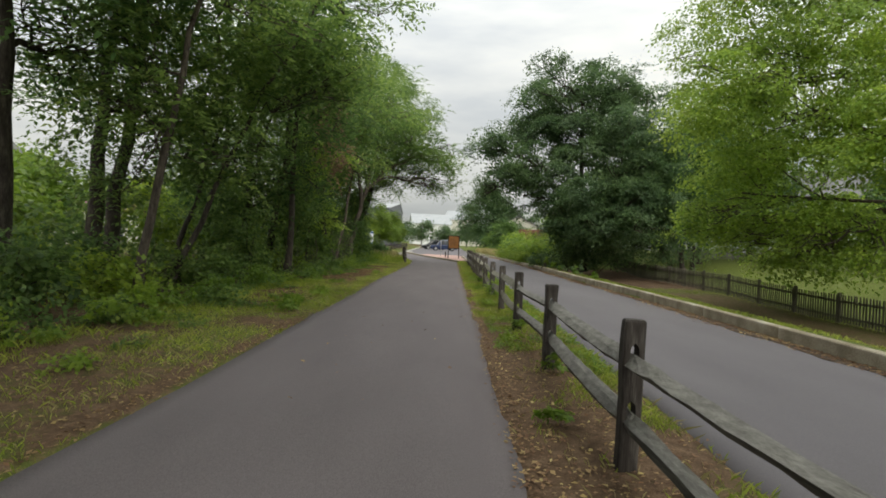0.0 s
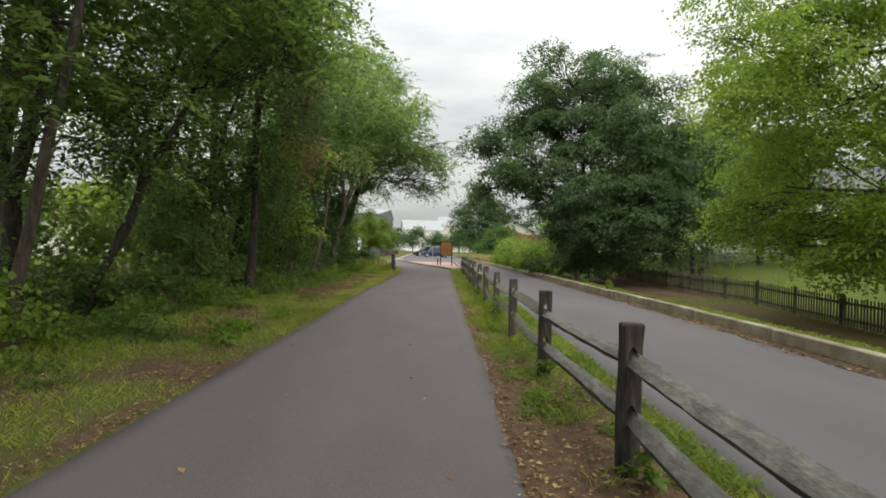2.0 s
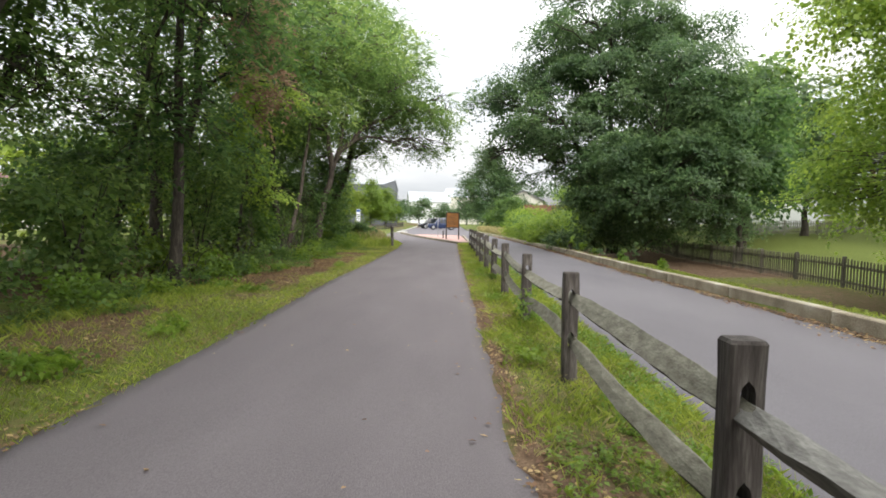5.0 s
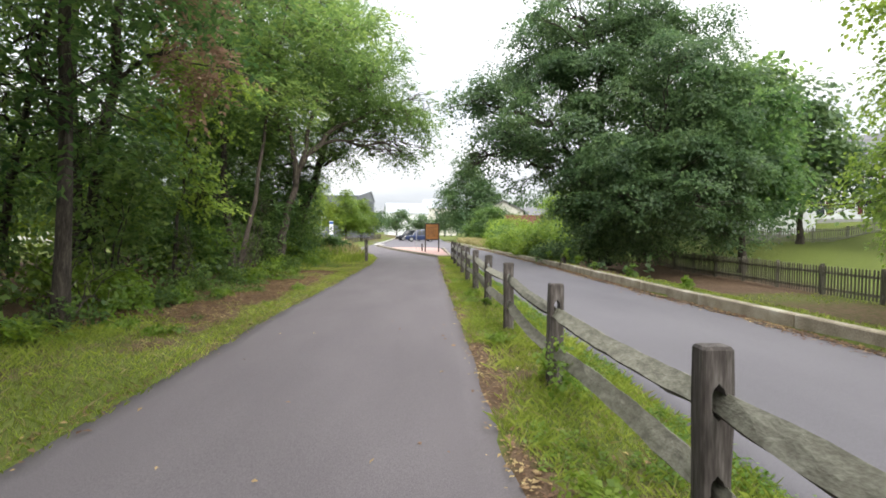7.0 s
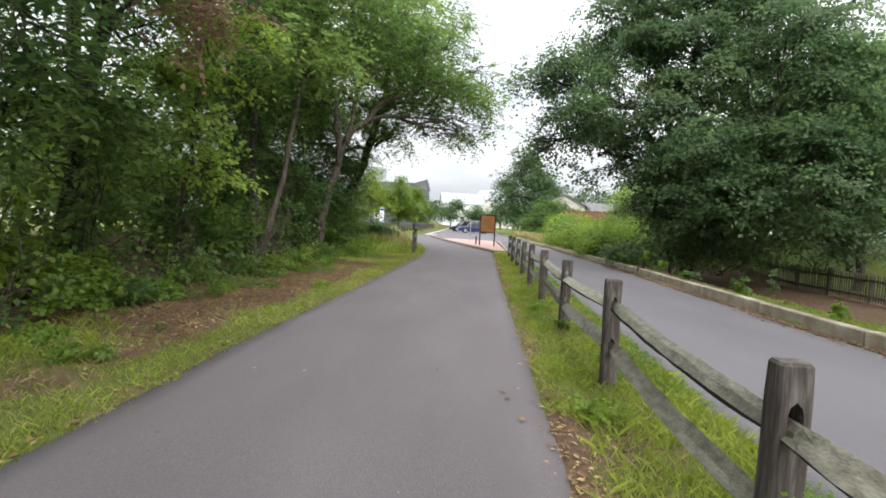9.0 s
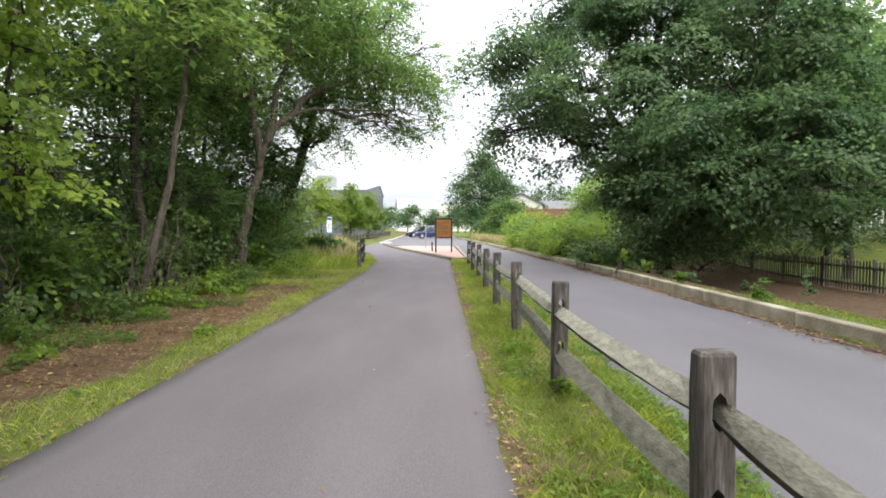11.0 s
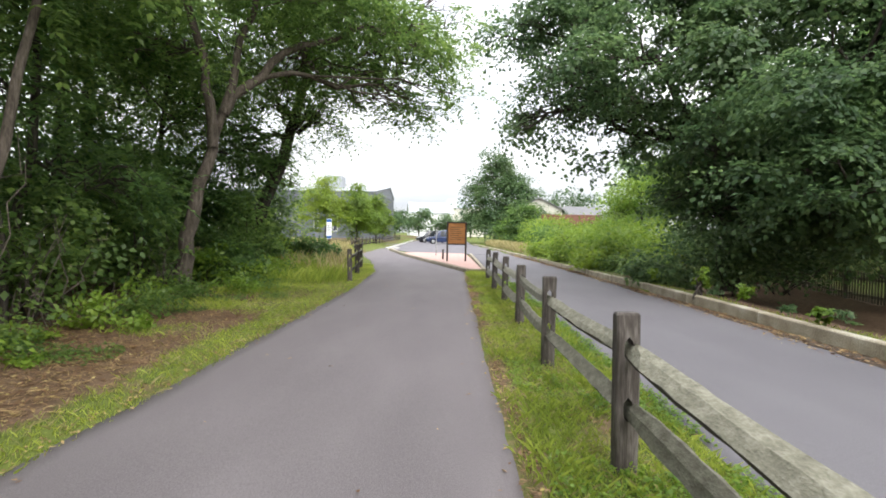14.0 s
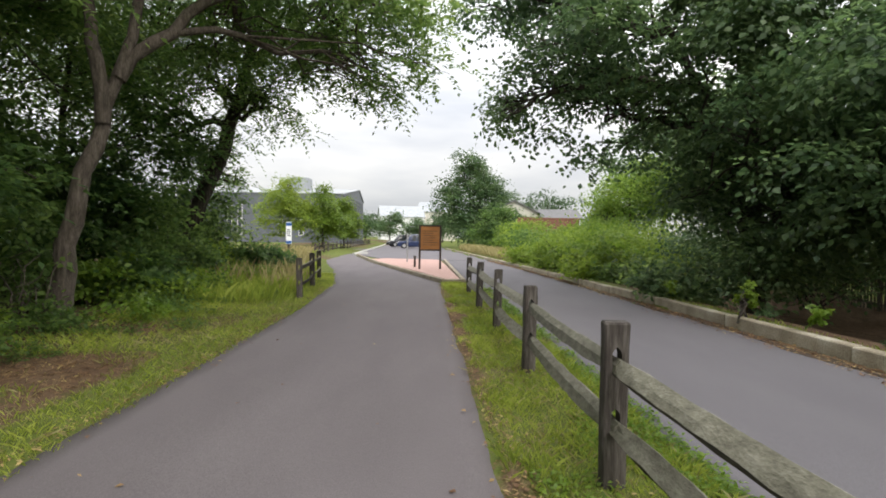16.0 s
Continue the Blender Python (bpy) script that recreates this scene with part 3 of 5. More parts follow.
def fence_post(rng, h=1.05, wx=0.145, wy=0.115, slots=(0.80, 0.40)):
    """A hewn post with two rounded slots right through it (along y), and a worn top."""
    bm = bmesh.new()
    hx, hy, sw, sh = wx / 2, wy / 2, 0.032, 0.075
    zs = [-0.25, 0.0]
    for s in sorted(slots):
        zs += [s - sh - 0.006, s - sh, s - sh * 0.75, s - sh * 0.4, s + sh * 0.4, s + sh * 0.75, s + sh, s + sh + 0.006]
    zs += [h - 0.014, h]

    def hole(z):
        for s in slots:
            if abs(z - s) <= sh + 1e-6:
                return max(0.004, sw * math.sqrt(max(0.02, 1 - (abs(z - s) / sh) ** 2.6)))
        return 0.0

    cheeks = []
    near = {z: min([h, 0.0, -0.25] + list(slots), key=lambda q: abs(q - z)) for z in zs}
    jits = {q: rng.normal(0, 0.0035, 6) for q in set(near.values())}
    jit = {z: jits[near[z]] for z in zs}
    for sgn in (-1, 1):
        rings = []
        for z in zs:
            top = z == h
            inn, out = hole(z), hx - (0.009 if top else 0) + jit[z][0 if sgn < 0 else 1]
            yy = hy - (0.008 if top else 0) + jit[z][2]
            zz = z
            rings.append([bm.verts.new(c) for c in ((sgn * inn, -yy, zz), (sgn * (out - 0.012), -yy, zz), (sgn * out, -yy + 0.012, zz),
                                                    (sgn * out, yy - 0.012, zz), (sgn * (out - 0.012), yy, zz), (sgn * inn, yy, zz))])
        for a, b in zip(rings[:-1], rings[1:]):
            for i in range(6):
                bm.faces.new((a[i], a[(i + 1) % 6], b[(i + 1) % 6], b[i]))
        bm.faces.new(rings[-1])
        cheeks.append(rings)
    bmesh.ops.remove_doubles(bm, verts=bm.verts, dist=0.0005)
    return bm


def fence_rail(rng, length, zc0, zc1, x0, x1, low, twist):
    """A split rail along +y: a tilted wedge with a broad bleached face and an underside coloured dark as its shade,
    which twists, bows and thins to its ends.
    """
    secs, n = [], 19
    tw0 = twist + rng.uniform(-0.15, 0.15)
    tw1 = tw0 + rng.uniform(-0.35, 0.35)
    bow_x, bow_z = rng.normal(0, 0.018), rng.uniform(-0.05, 0.012)
    shape = np.array([(-0.056, -0.040), (-0.014, 0.018), (0.036, 0.066), (0.054, 0.054), (0.040, -0.006), (-0.022, -0.064)]) * rng.uniform(0.86, 1.02)
    shape = shape + rng.normal(0, 0.005, shape.shape)
    for k in range(n):
        t = k / (n - 1)
        end = min(1.0, 0.42 + 3.6 * min(t, 1 - t))
        tw = (tw0 * (1 - t) + tw1 * t) * min(1, 5 * min(t, 1 - t))
        ring = []
        for px, pz in shape + rng.normal(0, 0.003, shape.shape):
            qx, qz = px * end, pz * (0.55 + 0.45 * end)
            ring.append((x0 + (x1 - x0) * t + bow_x * math.sin(math.pi * t) + qx * math.cos(tw) + qz * math.sin(tw), t * length,
                         zc0 + (zc1 - zc0) * t + bow_z * math.sin(math.pi * t) - qx * math.sin(tw) + qz * math.cos(tw)))
        secs.append(ring)
    bm = wood_loft(secs)
    # the three lower faces take the dark tone that paints in shade
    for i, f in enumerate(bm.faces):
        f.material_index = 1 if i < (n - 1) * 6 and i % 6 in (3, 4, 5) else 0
    return bm


def build_fence(name, label, line, bays_seed, rails=(0.80, 0.40), group=""):
    rng = np.random.default_rng(bays_seed)
    root = thing(name, label, "fence", pose(line[0][0], line[0][1], 0), group)
    o = np.array([line[0][0], line[0][1]])
    tops = []
    for k, (x, y, h) in enumerate(line):
        a, b = line[max(0, k - 1)], line[min(len(line) - 1, k + 1)]
        ang = math.degrees(math.atan2(b[1] - a[1], b[0] - a[0])) - 90
        p = part("post", fence_post(rng, h, rng.uniform(0.135, 0.158), rng.uniform(0.108, 0.125), (h - 0.235, h - 0.63)), M_POST, root)
        p.matrix_basis = pose(x - o[0], y - o[1], 0, rng.normal(0, 0.7), rng.normal(0, 0.9), ang + rng.normal(0, 3))
        tops.append(h)
    for k in range(len(line) - 1):
        (xa, ya, ha), (xb, yb, hb) = line[k], line[k + 1]
        ln, ang = math.hypot(xb - xa, yb - ya) + 0.22, math.degrees(math.atan2(yb - ya, xb - xa)) - 90
        for low in (0.235, 0.63):
            sg = 0.014 if k % 2 else -0.014
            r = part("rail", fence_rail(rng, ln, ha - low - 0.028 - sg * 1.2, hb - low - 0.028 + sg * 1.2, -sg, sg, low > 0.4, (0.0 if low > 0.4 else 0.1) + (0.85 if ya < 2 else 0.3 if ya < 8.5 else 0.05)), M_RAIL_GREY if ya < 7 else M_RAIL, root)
            r.data.materials.append(M_RAIL_SHADE)
            r.matrix_basis = pose(xa - o[0] + math.sin(radians(ang)) * 0.11, ya - o[1] - math.cos(radians(ang)) * 0.11, 0, 0, 0, ang)
    return root


POST_TOPS = [1.05, 1.05, 1.05, 1.048, 1.06, 1.054, 1.035, 1.029, 1.067, 1.059, 1.066, 1.07, 1.037, 1.056, 1.05, 1.04]
build_fence("split_rail_fence", "weathered grey two-rail split timber fence on a grass verge",
            [(FENCE_X - 0.05 * math.sin(math.pi * min(1, max(0, k / 10))) + 0.006 * math.sin(k * 2.1), POST_Y + BAY * k, POST_TOPS[k + 3]) for k in range(-3, 13)], 11)
build_fence("split_rail_fence", "short weathered split-rail fence at the edge of tall grass", [(-3.05, 36.6, 1.02), (-3.4, 39.9, 1.05), (-3.75, 42.8, 1.04)], 12)
build_fence("split_rail_fence", "long weathered split-rail fence curving along the far path", [(float(curve_at(PATH_LEFT, 62 + 3.0 * k)) - 0.55, 62 + 3.0 * k, 1.0) for k in range(22)], 13)


# ---- concrete kerb wall, stone by stone ----
def build_kerb():
    root = thing("kerb", "stained raised concrete kerb along the road", "kerb", kind="structure")
    y = -9.0
    while y < 96:
        ln = 3.0 if y < 60 else 6.0
        xa, xb = float(curve_at(KERB, y)), float(curve_at(KERB, y + ln))
        h = 0.23 if y < 30 else 0.23 - 0.07 * min(1, (y - 30) / 20)
        d = math.hypot(xb - xa, ln)
        bm = boxed(0, 0.008, -0.15, 0.2, d - 0.008, h + rnd(-0.008, 0.008), bevel=0.018)
        p = part("kerb_stone", bm, M_KERB, root)
        p.matrix_basis = pose(xa + rnd(-0.012, 0.012), y, 0, 0, 0, math.degrees(math.atan2(ln, xb - xa)) - 90)
        y += ln


build_kerb()


# ---- dark picket fence round the lower lawn ----
def build_pickets(name, label, line, mat, step, h, seed, z_of=None, post_every=2.4, pw=0.06):
    rng = np.random.default_rng(seed)
    root = thing(name, label, "fence")
    bm = boxed(-0.009, -pw / 2, 0.05, 0.009, pw / 2, h - 0.03)
    tip = [bm.verts.new(c) for c in ((-0.009, 0, h + 0.015), (0.009, 0, h + 0.015))]
    tv = [v for v in bm.verts if abs(v.co.z - (h - 0.03)) < 1e-4]
    bmesh.ops.convex_hull(bm, input=tv + tip)
    proto = None
    pts = np.array(line, float)
    seg = np.linalg.norm(np.diff(pts, axis=0), axis=1)
    total = np.concatenate([[0], np.cumsum(seg)])

    def at(s):
        x, y = np.interp(s, total, pts[:, 0]), np.interp(s, total, pts[:, 1])
        x2, y2 = np.interp(s + 0.1, total, pts[:, 0]), np.interp(s + 0.1, total, pts[:, 1])
        x1, y1 = np.interp(s - 0.1, total, pts[:, 0]), np.interp(s - 0.1, total, pts[:, 1])
        return float(x), float(y), float(ground_z(np.array(x), np.array(y))), math.degrees(math.atan2(y2 - y1, x2 - x1)) - 90

    s, k = 0.06, 0
    while s < total[-1] and k < 300:
        x, y, z, a = at(s)
        m = pose(x, y, z + rng.normal(0, 0.008), rng.normal(0, 0.8), 0, a)
        if proto is None:
            proto = part("picket", bm, mat, root)
            proto.matrix_basis = m
        else:
            share("picket", proto, root, m)
        s += step
        k += 1
    end = min(s, total[-1])
    pp = None
    for s in np.arange(0, end + 0.01, post_every):
        x, y, z, a = at(s)
        m = pose(x + 0.07, y, z, 0, 0, a)
        if pp is None:
            b = boxed(-0.05, -0.05, -0.2, 0.05, 0.05, h + 0.06, bevel=0.008)
            pp = part("post", b, mat, root)
            pp.matrix_basis = m
        else:
            share("post", pp, root, m)
    for s in np.arange(0, end - 0.2, post_every):
        xa, ya, za, _ = at(s)
        xb, yb, zb, _ = at(min(s + post_every, end))
        for hh in (0.22, h - 0.22):
            ln = math.dist((xa, ya, za), (xb, yb, zb))
            b = boxed(0.012, 0, -0.04, 0.05, ln, 0.04)
            r = part("rail", b, mat, root)
            r.matrix_basis = Matrix.Translation((xa, ya, za + hh)) @ (Vector((xb - xa, yb - ya, zb - za)).to_track_quat("Y", "Z").to_matrix().to_4x4())
    return root


build_pickets("picket_fence", "dark weathered timber picket fence on the lawn behind the kerb", [(13.2, 13), (13.1, 20), (12.8, 27.6), (13.0, 34), (13.5, 45)], M_PICKET, 0.13, 0.97, 3, post_every=2.3, pw=0.055)

# ---- the larger trees ----
tree("birch_tree", "tall birch with drooping yellow-green leaves on the lawn", "tree", (14.4, 16.2, -0.42), [(14.3, 16.2, 3), (14.0, 16.6, 7), (13.6, 16.8, 13.5)],
     [(12.2, 17.0, 9.6, 4.3, 5.0, 3.8), (10.4, 16.8, 5.8, 3.1, 4.4, 2.8), (13.6, 13.8, 5.6, 3.8, 3.6, 3.2), (12.2, 20.4, 5.6, 4.0, 3.4, 3.4), (9.9, 17.8, 3.6, 2.3, 3.6, 1.7), (12.2, 13.0, 3.6, 2.9, 2.6, 2.0), (12.0, 17.2, 13.6, 3.6, 4.0, 2.8), (10.6, 20.4, 2.5, 2.3, 2.4, 1.6), (11.4, 15.4, 1.9, 2.2, 2.6, 1.4), (12.6, 18.6, 2.0, 2.4, 2.6, 1.6), (8.9, 17.6, 7.4, 1.8, 3.0, 2.2), (9.7, 17.2, 10.6, 2.2, 3.0, 2.4), (13.4, 17.0, 1.7, 2.6, 3.4, 1.6), (11.0, 18.8, 1.9, 1.8, 2.2, 1.3), (13.6, 21.5, 2.0, 2.2, 2.4, 1.7), (15.5, 20.0, 2.4, 2.4, 2.4, 1.8)],
     4300, 35, 0.112, M_LEAF_BIRCH, M_BARK_PALE, 0.2, "broad", 0.24, 0.25, 0.7, 8, 21, lump=0.9)
tree("maple_tree", "broad dark green maple beside the road", "tree", (9.6, 38.5, -0.1), [(9.4, 38.4, 2.5), (9.2, 38.2, 6), (9.0, 38.3, 12)],
     [(8.6, 38, 10.8, 4.4, 4.6, 4.0), (5.8, 37.2, 7.0, 3.5, 4.4, 3.1), (10.4, 34, 6, 4.6, 3.8, 4.2), (3.7, 39.8, 8.4, 3.0, 3.6, 2.9), (12.8, 37, 8, 3.8, 4.6, 4.8), (9.6, 33.0, 3.2, 3.6, 2.6, 2.6), (7.6, 35.0, 3.4, 2.3, 3, 2.2), (7.6, 39, 13.4, 2.6, 3, 2.2), (12.5, 33.5, 4, 2.8, 2.6, 3), (3.2, 38.6, 5.7, 1.7, 2.6, 1.5), (5.2, 38.6, 5.0, 2.3, 2.8, 1.9), (6.6, 36, 4.4, 2.2, 2.6, 2.2), (6.0, 40, 10.8, 3.0, 3.2, 2.6), (11, 39, 13, 2.8, 3, 2.2), (11.2, 34, 1.9, 3, 2.0, 1.6), (13.8, 34.4, 2.3, 2.6, 2.4, 1.9), (8.3, 35.4, 1.9, 1.7, 1.9, 1.5), (8.7, 31.8, 2.5, 1.8, 1.8, 1.3), (8.4, 36.4, 9.2, 2.6, 2.4, 2.4), (10.6, 30.8, 2.7, 2.1, 2.0, 1.5)],
     3900, 42, 0.152, M_LEAF_MAPLE, M_BARK, 0.3, "broad", 0.31, 0.3, 0.72, 12, 22, lump=0.78, stems=[[(9.6, 38.5, 0.3), (8.0, 37, 4), (6.2, 36.8, 7)], [(9.6, 38.5, 0.2), (10.8, 36, 4), (11.5, 35, 7)]])
tree("walnut_tree", "leaning walnut tree with feathery leaves arching over the path", "tree", (-6.3, 32.6, 0), [(-5.95, 32.6, 2.2), (-5.45, 32.8, 4.2), (-4.6, 33.6, 8.6)],
     [(-3.3, 34.6, 8.2, 3.0, 3.2, 2.3), (-6.6, 33, 10.5, 3.6, 3.6, 3.4), (-7.8, 30.5, 7.2, 3, 3, 2.8), (-1.1, 35.8, 6.9, 2.2, 2.8, 1.6), (-4.4, 31, 8.6, 2.4, 2.6, 2), (-8.2, 33.8, 5.6, 2.4, 2.6, 2.4), (-4.2, 35.6, 6.3, 2.2, 2.4, 1.3), (-1.4, 36.2, 5.5, 1.9, 2.4, 1.0)],
     1450, 55, 0.145, M_LEAF_WALNUT, M_BARK_PALE, 0.2, "frond", 0.4, 0.25, 0.45, 12, 23, stems=[[(-5.6, 32.7, 3.6), (-5.75, 32.5, 5.6), (-6.5, 31.8, 8.4)], [(-5.4, 32.8, 4.4), (-4.2, 33.6, 6.0), (-2.4, 35, 7.2)]])
tree("walnut_tree", "tall walnut tree leaning out of the thicket", "tree", (-8.1, 40.2, 0.1), [(-7.6, 40.4, 1.4), (-6.5, 41, 4.4), (-5.6, 41, 7.8), (-5.2, 40.8, 10)],
     [(-4.6, 40, 12, 3.4, 3.6, 3.6), (-2.6, 38.6, 9.6, 2.9, 3.0, 2.6), (-4.6, 40.5, 7.8, 2.6, 2.8, 1.8), (-8.8, 40, 9.5, 3.2, 3.4, 3.6), (-1.6, 38.6, 7.3, 1.8, 2.4, 1.5), (-9, 40, 5.2, 2.4, 2.6, 2.4), (-5.2, 40.6, 5.6, 1.6, 2.2, 1.3), (-11, 42, 8, 3.4, 3.4, 4), (-8.0, 42.4, 3.9, 1.8, 2.2, 1.8), (-6.9, 41.6, 6.4, 1.9, 2.2, 1.5)],
     1500, 55, 0.15, M_LEAF_WALNUT, M_BARK, 0.34, "frond", 0.4, 0.25, 0.45, 12, 24)

WOODS = "trees along the path"


def wood_tree(base, top, r, seed, height, leaf=M_LEAF_DARK, bark=M_BARK, low=3.2, reach=3.0, clumps=350, dead=None, label="slender dark-trunked tree in the wood edge"):
    """A wood-edge tree: a long bare trunk, leaves from low upwards."""
    rng = np.random.default_rng(seed)
    b, t = np.array(base, float), np.array(top, float)
    lobes = []
    for k in range(5):
        f = k / 4
        c = b + (t - b) * (low + (height - low) * f) / max(t[2], 1)
        s = reach * (1 - 0.4 * abs(f - 0.45)) * rng.uniform(0.75, 1.1)
        lobes.append((c[0] + rng.normal(0, 0.9), c[1] + rng.normal(0, 1.0), low + (height - low) * f, s, s * 1.1, s * 0.75))
    mid = b + (t - b) * 0.5 + np.array([rng.normal(0, 0.2), rng.normal(0, 0.2), 0])
    return tree("tree", label, "tree", base, [tuple(mid), tuple(t)], lobes, clumps, 33, 0.17, leaf, bark, r, "frond", 0.42, 0.6, 0.55, 9, seed, group=WOODS, dead=dead)


wood_tree((-10.1, 14.2, 0.1), (-9.2, 14.6, 12), 0.23, 31, 12, low=5.0, clumps=430)
wood_tree((-8.8, 12.9, 0.1), (-7.6, 13.2, 12), 0.19, 32, 12, M_LEAF_WALNUT, low=4.2, clumps=400)
wood_tree((-6.3, 10.0, 0.0), (-5.0, 10.8, 9.5), 0.1, 33, 10, M_LEAF_WALNUT, M_BARK_PALE, 3.2, 2.6)
wood_tree((-7.1, 12.7, 0.0), (-3.6, 14.6, 9.0), 0.085, 34, 9.5, M_LEAF_WALNUT, M_BARK, 3.6, 2.6)
wood_tree((-8.5, 9.3, 0.1), (-8.3, 9.4, 12), 0.2, 35, 12, low=5.0, clumps=430)
wood_tree((-5.6, 17.8, 0.0), (-5.0, 18.2, 11), 0.12, 36, 12, M_LEAF_DARK, M_BARK, 3.6, 2.5)
wood_tree((-7.6, 21.5, 0.1), (-6.0, 22.2, 12), 0.16, 37, 13, M_LEAF_WALNUT, reach=3.0, clumps=290, dead=[(-4.9, 20.9, 5.6, 0.6, 0.8, 1.3), (-4.6, 20.6, 4.4, 0.4, 0.5, 0.8), (-5.3, 21.4, 6.8, 0.7, 0.8, 1.0)])
wood_tree((-9.6, 24.5, 0.1), (-8.8, 24, 13), 0.2, 38, 13, clumps=250)
wood_tree((-5.7, 25.9, 0.0), (-4.4, 26.6, 8.5), 0.08, 39, 10, M_LEAF_WALNUT, M_BARK_PALE, 5.0, 2.4, 260)
wood_tree((-6.5, 27.6, 0.0), (-7.0, 28.4, 11), 0.13, 40, 11.5, M_LEAF_DARK, M_BARK, 3.4, 2.6, 210)
wood_tree((-12.8, 29, 0.1), (-12, 29, 13), 0.2, 42, 13, reach=3.2, clumps=190)
wood_tree((-11, 36, 0.1), (-10.5, 36, 12), 0.2, 44, 11, reach=3.0)
wood_tree((-6.6, 4.6, 0.05), (-5.6, 5.0, 11), 0.13, 45, 12, M_LEAF_DARK, M_BARK, 5.4, 2.6)

wood_tree((-8.2, 19.8, 0.1), (-6.6, 20.2, 8), 0.09, 46, 8, M_LEAF_WALNUT, M_BARK, 2.6, 2.2, 340)
wood_tree((-8.6, 15.6, 0.1), (-6.6, 16.4, 8), 0.09, 47, 8, M_LEAF_WALNUT, M_BARK, 4.0, 2.2, 230)
wood_tree((-8.0, 29.6, 0.1), (-7.2, 29.2, 9), 0.1, 48, 9, M_LEAF_DARK, M_BARK, 2.2, 2.2, 270)
wood_tree((-9.4, 37.6, 0.1), (-9.0, 37.8, 9), 0.12, 50, 8.5, M_LEAF_DARK, M_BARK, 2.0, 2.4, 480)
wood_tree((-10.4, 34, 0.1), (-10, 34, 12), 0.16, 49, 10, M_LEAF_DARK, M_BARK, 2.4, 2.8, 380)

# unseen trees, added beside and behind the start to shade path and verge
for k, (x, y) in enumerate([(-6.2, 1.5), (-6.6, -3.5), (-7.5, -9.0), (9.5, -6)]):
    tree("tree", "added unseen tree that shades the start of the path", "tree", (x, y, 0.0), [(x + 0.4, y, 5), (x + 1.0, y, 11)], [(x + 3.4, y, 8.6, 5.2, 4.2, 2.4), (x - 0.6, y, 6.4, 3.4, 3.4, 2.6), (x + 1.4, y, 11.6, 4, 3.6, 2.2)],
         520, 20, 0.44, M_LEAF_DARK, M_BARK, 0.19, "broad", 0.5, 0.25, 0.4, 7, 620 + k, group=WOODS)

tree("small_tree", "light green sapling at the edge of the wood", "tree", (-6.5, 23.4, 0.0), [(-6.3, 23.3, 2.0), (-5.9, 23.2, 4.6)],
     [(-5.9, 23.2, 3.0, 1.0, 1.1, 0.7), (-6.3, 23.0, 4.2, 1.3, 1.4, 0.8), (-5.7, 23.6, 5.4, 1.2, 1.3, 0.8), (-5.4, 22.6, 2.2, 0.6, 0.7, 0.4)], 150, 40, 0.12, M_LEAF_BIRCH, M_BARK, 0.06, "broad", 0.22, 0.3, 0.6, 6, 641, group=WOODS)

# open-grown trees on the far side of the wood
for k, (x, y, h) in enumerate([(-17, 10, 5.0), (-16.5, 16.5, 3.8), (-19.5, 24, 5.4), (-15, 29, 5.4), (-17, 36, 6.0)]):
    tree("tree", "light green tree in the open behind the wood", "tree", (x, y, 0.1), [(x, y, 3), (x + 0.2, y, h * 0.8)], [(x, y, h * 0.62, 3.2, 3.4, h * 0.28), (x + 0.8, y - 1.2, h * 0.38, 2.4, 2.6, h * 0.2), (x, y + 1.6, h * 0.4, 2.4, 2.6, h * 0.2)],
         230, 22, 0.28, M_LEAF_BRIGHT, M_BARK, 0.16, "broad", 0.5, 0.3, 0.4, 6, 640 + k, group="trees behind the wood", twig=False)

# understorey and hedge along the wood edge
rs = np.random.default_rng(99)
for k in range(30):
    y = 3.0 + 1.28 * k + rs.normal(0, 0.3)
    x = -6.2 - rs.random() * 1.1 - (0.9 if k % 3 == 0 else 0)
    h = rs.uniform(1.0, 2.2) if k % 2 else rs.uniform(2.0, 3.8)
    if y < 15:
        h, x = 0.42 * h + 0.3, x - 0.5
    shrub("shrub", "dense green shrub in the wood edge", "shrub", (x, y, 0.02), rs.uniform(0.8, 1.3), h, 2100, 0.12, M_LEAF_BRIGHT if k % 4 == 1 else M_LEAF_WALNUT if k % 3 else M_LEAF_DARK, 200 + k, "broad", "wood-edge shrubs")
for k in range(2, 11):
    y = 9.5 + 2.9 * k + rs.normal(0, 0.5)
    shrub("shrub", "tall shadowy shrub deep in the wood edge", "shrub", (-9.8 - rs.random() * 1.6, y, 0.1), rs.uniform(1.5, 2.0), rs.uniform(3.2, 5.6) * (0.6 if y < 20 else 1), 1700, 0.17, M_LEAF_WALNUT if k % 3 else M_LEAF_BRIGHT, 260 + k, "broad", "deep wood shrubs")
for k in range(34):
    y = 2.5 + 1.15 * k + rs.normal(0, 0.3)
    x = -4.95 - rs.random() * 0.9
    shrub("weed_clump", "low leafy green weeds at the wood edge", "weeds", (x, y, 0.0), rs.uniform(0.4, 0.75), rs.uniform(0.3, 0.8), 620, 0.08, M_LEAF_WALNUT if k % 2 else M_LEAF_BRIGHT, 320 + k, "broad", "wood-edge weeds")

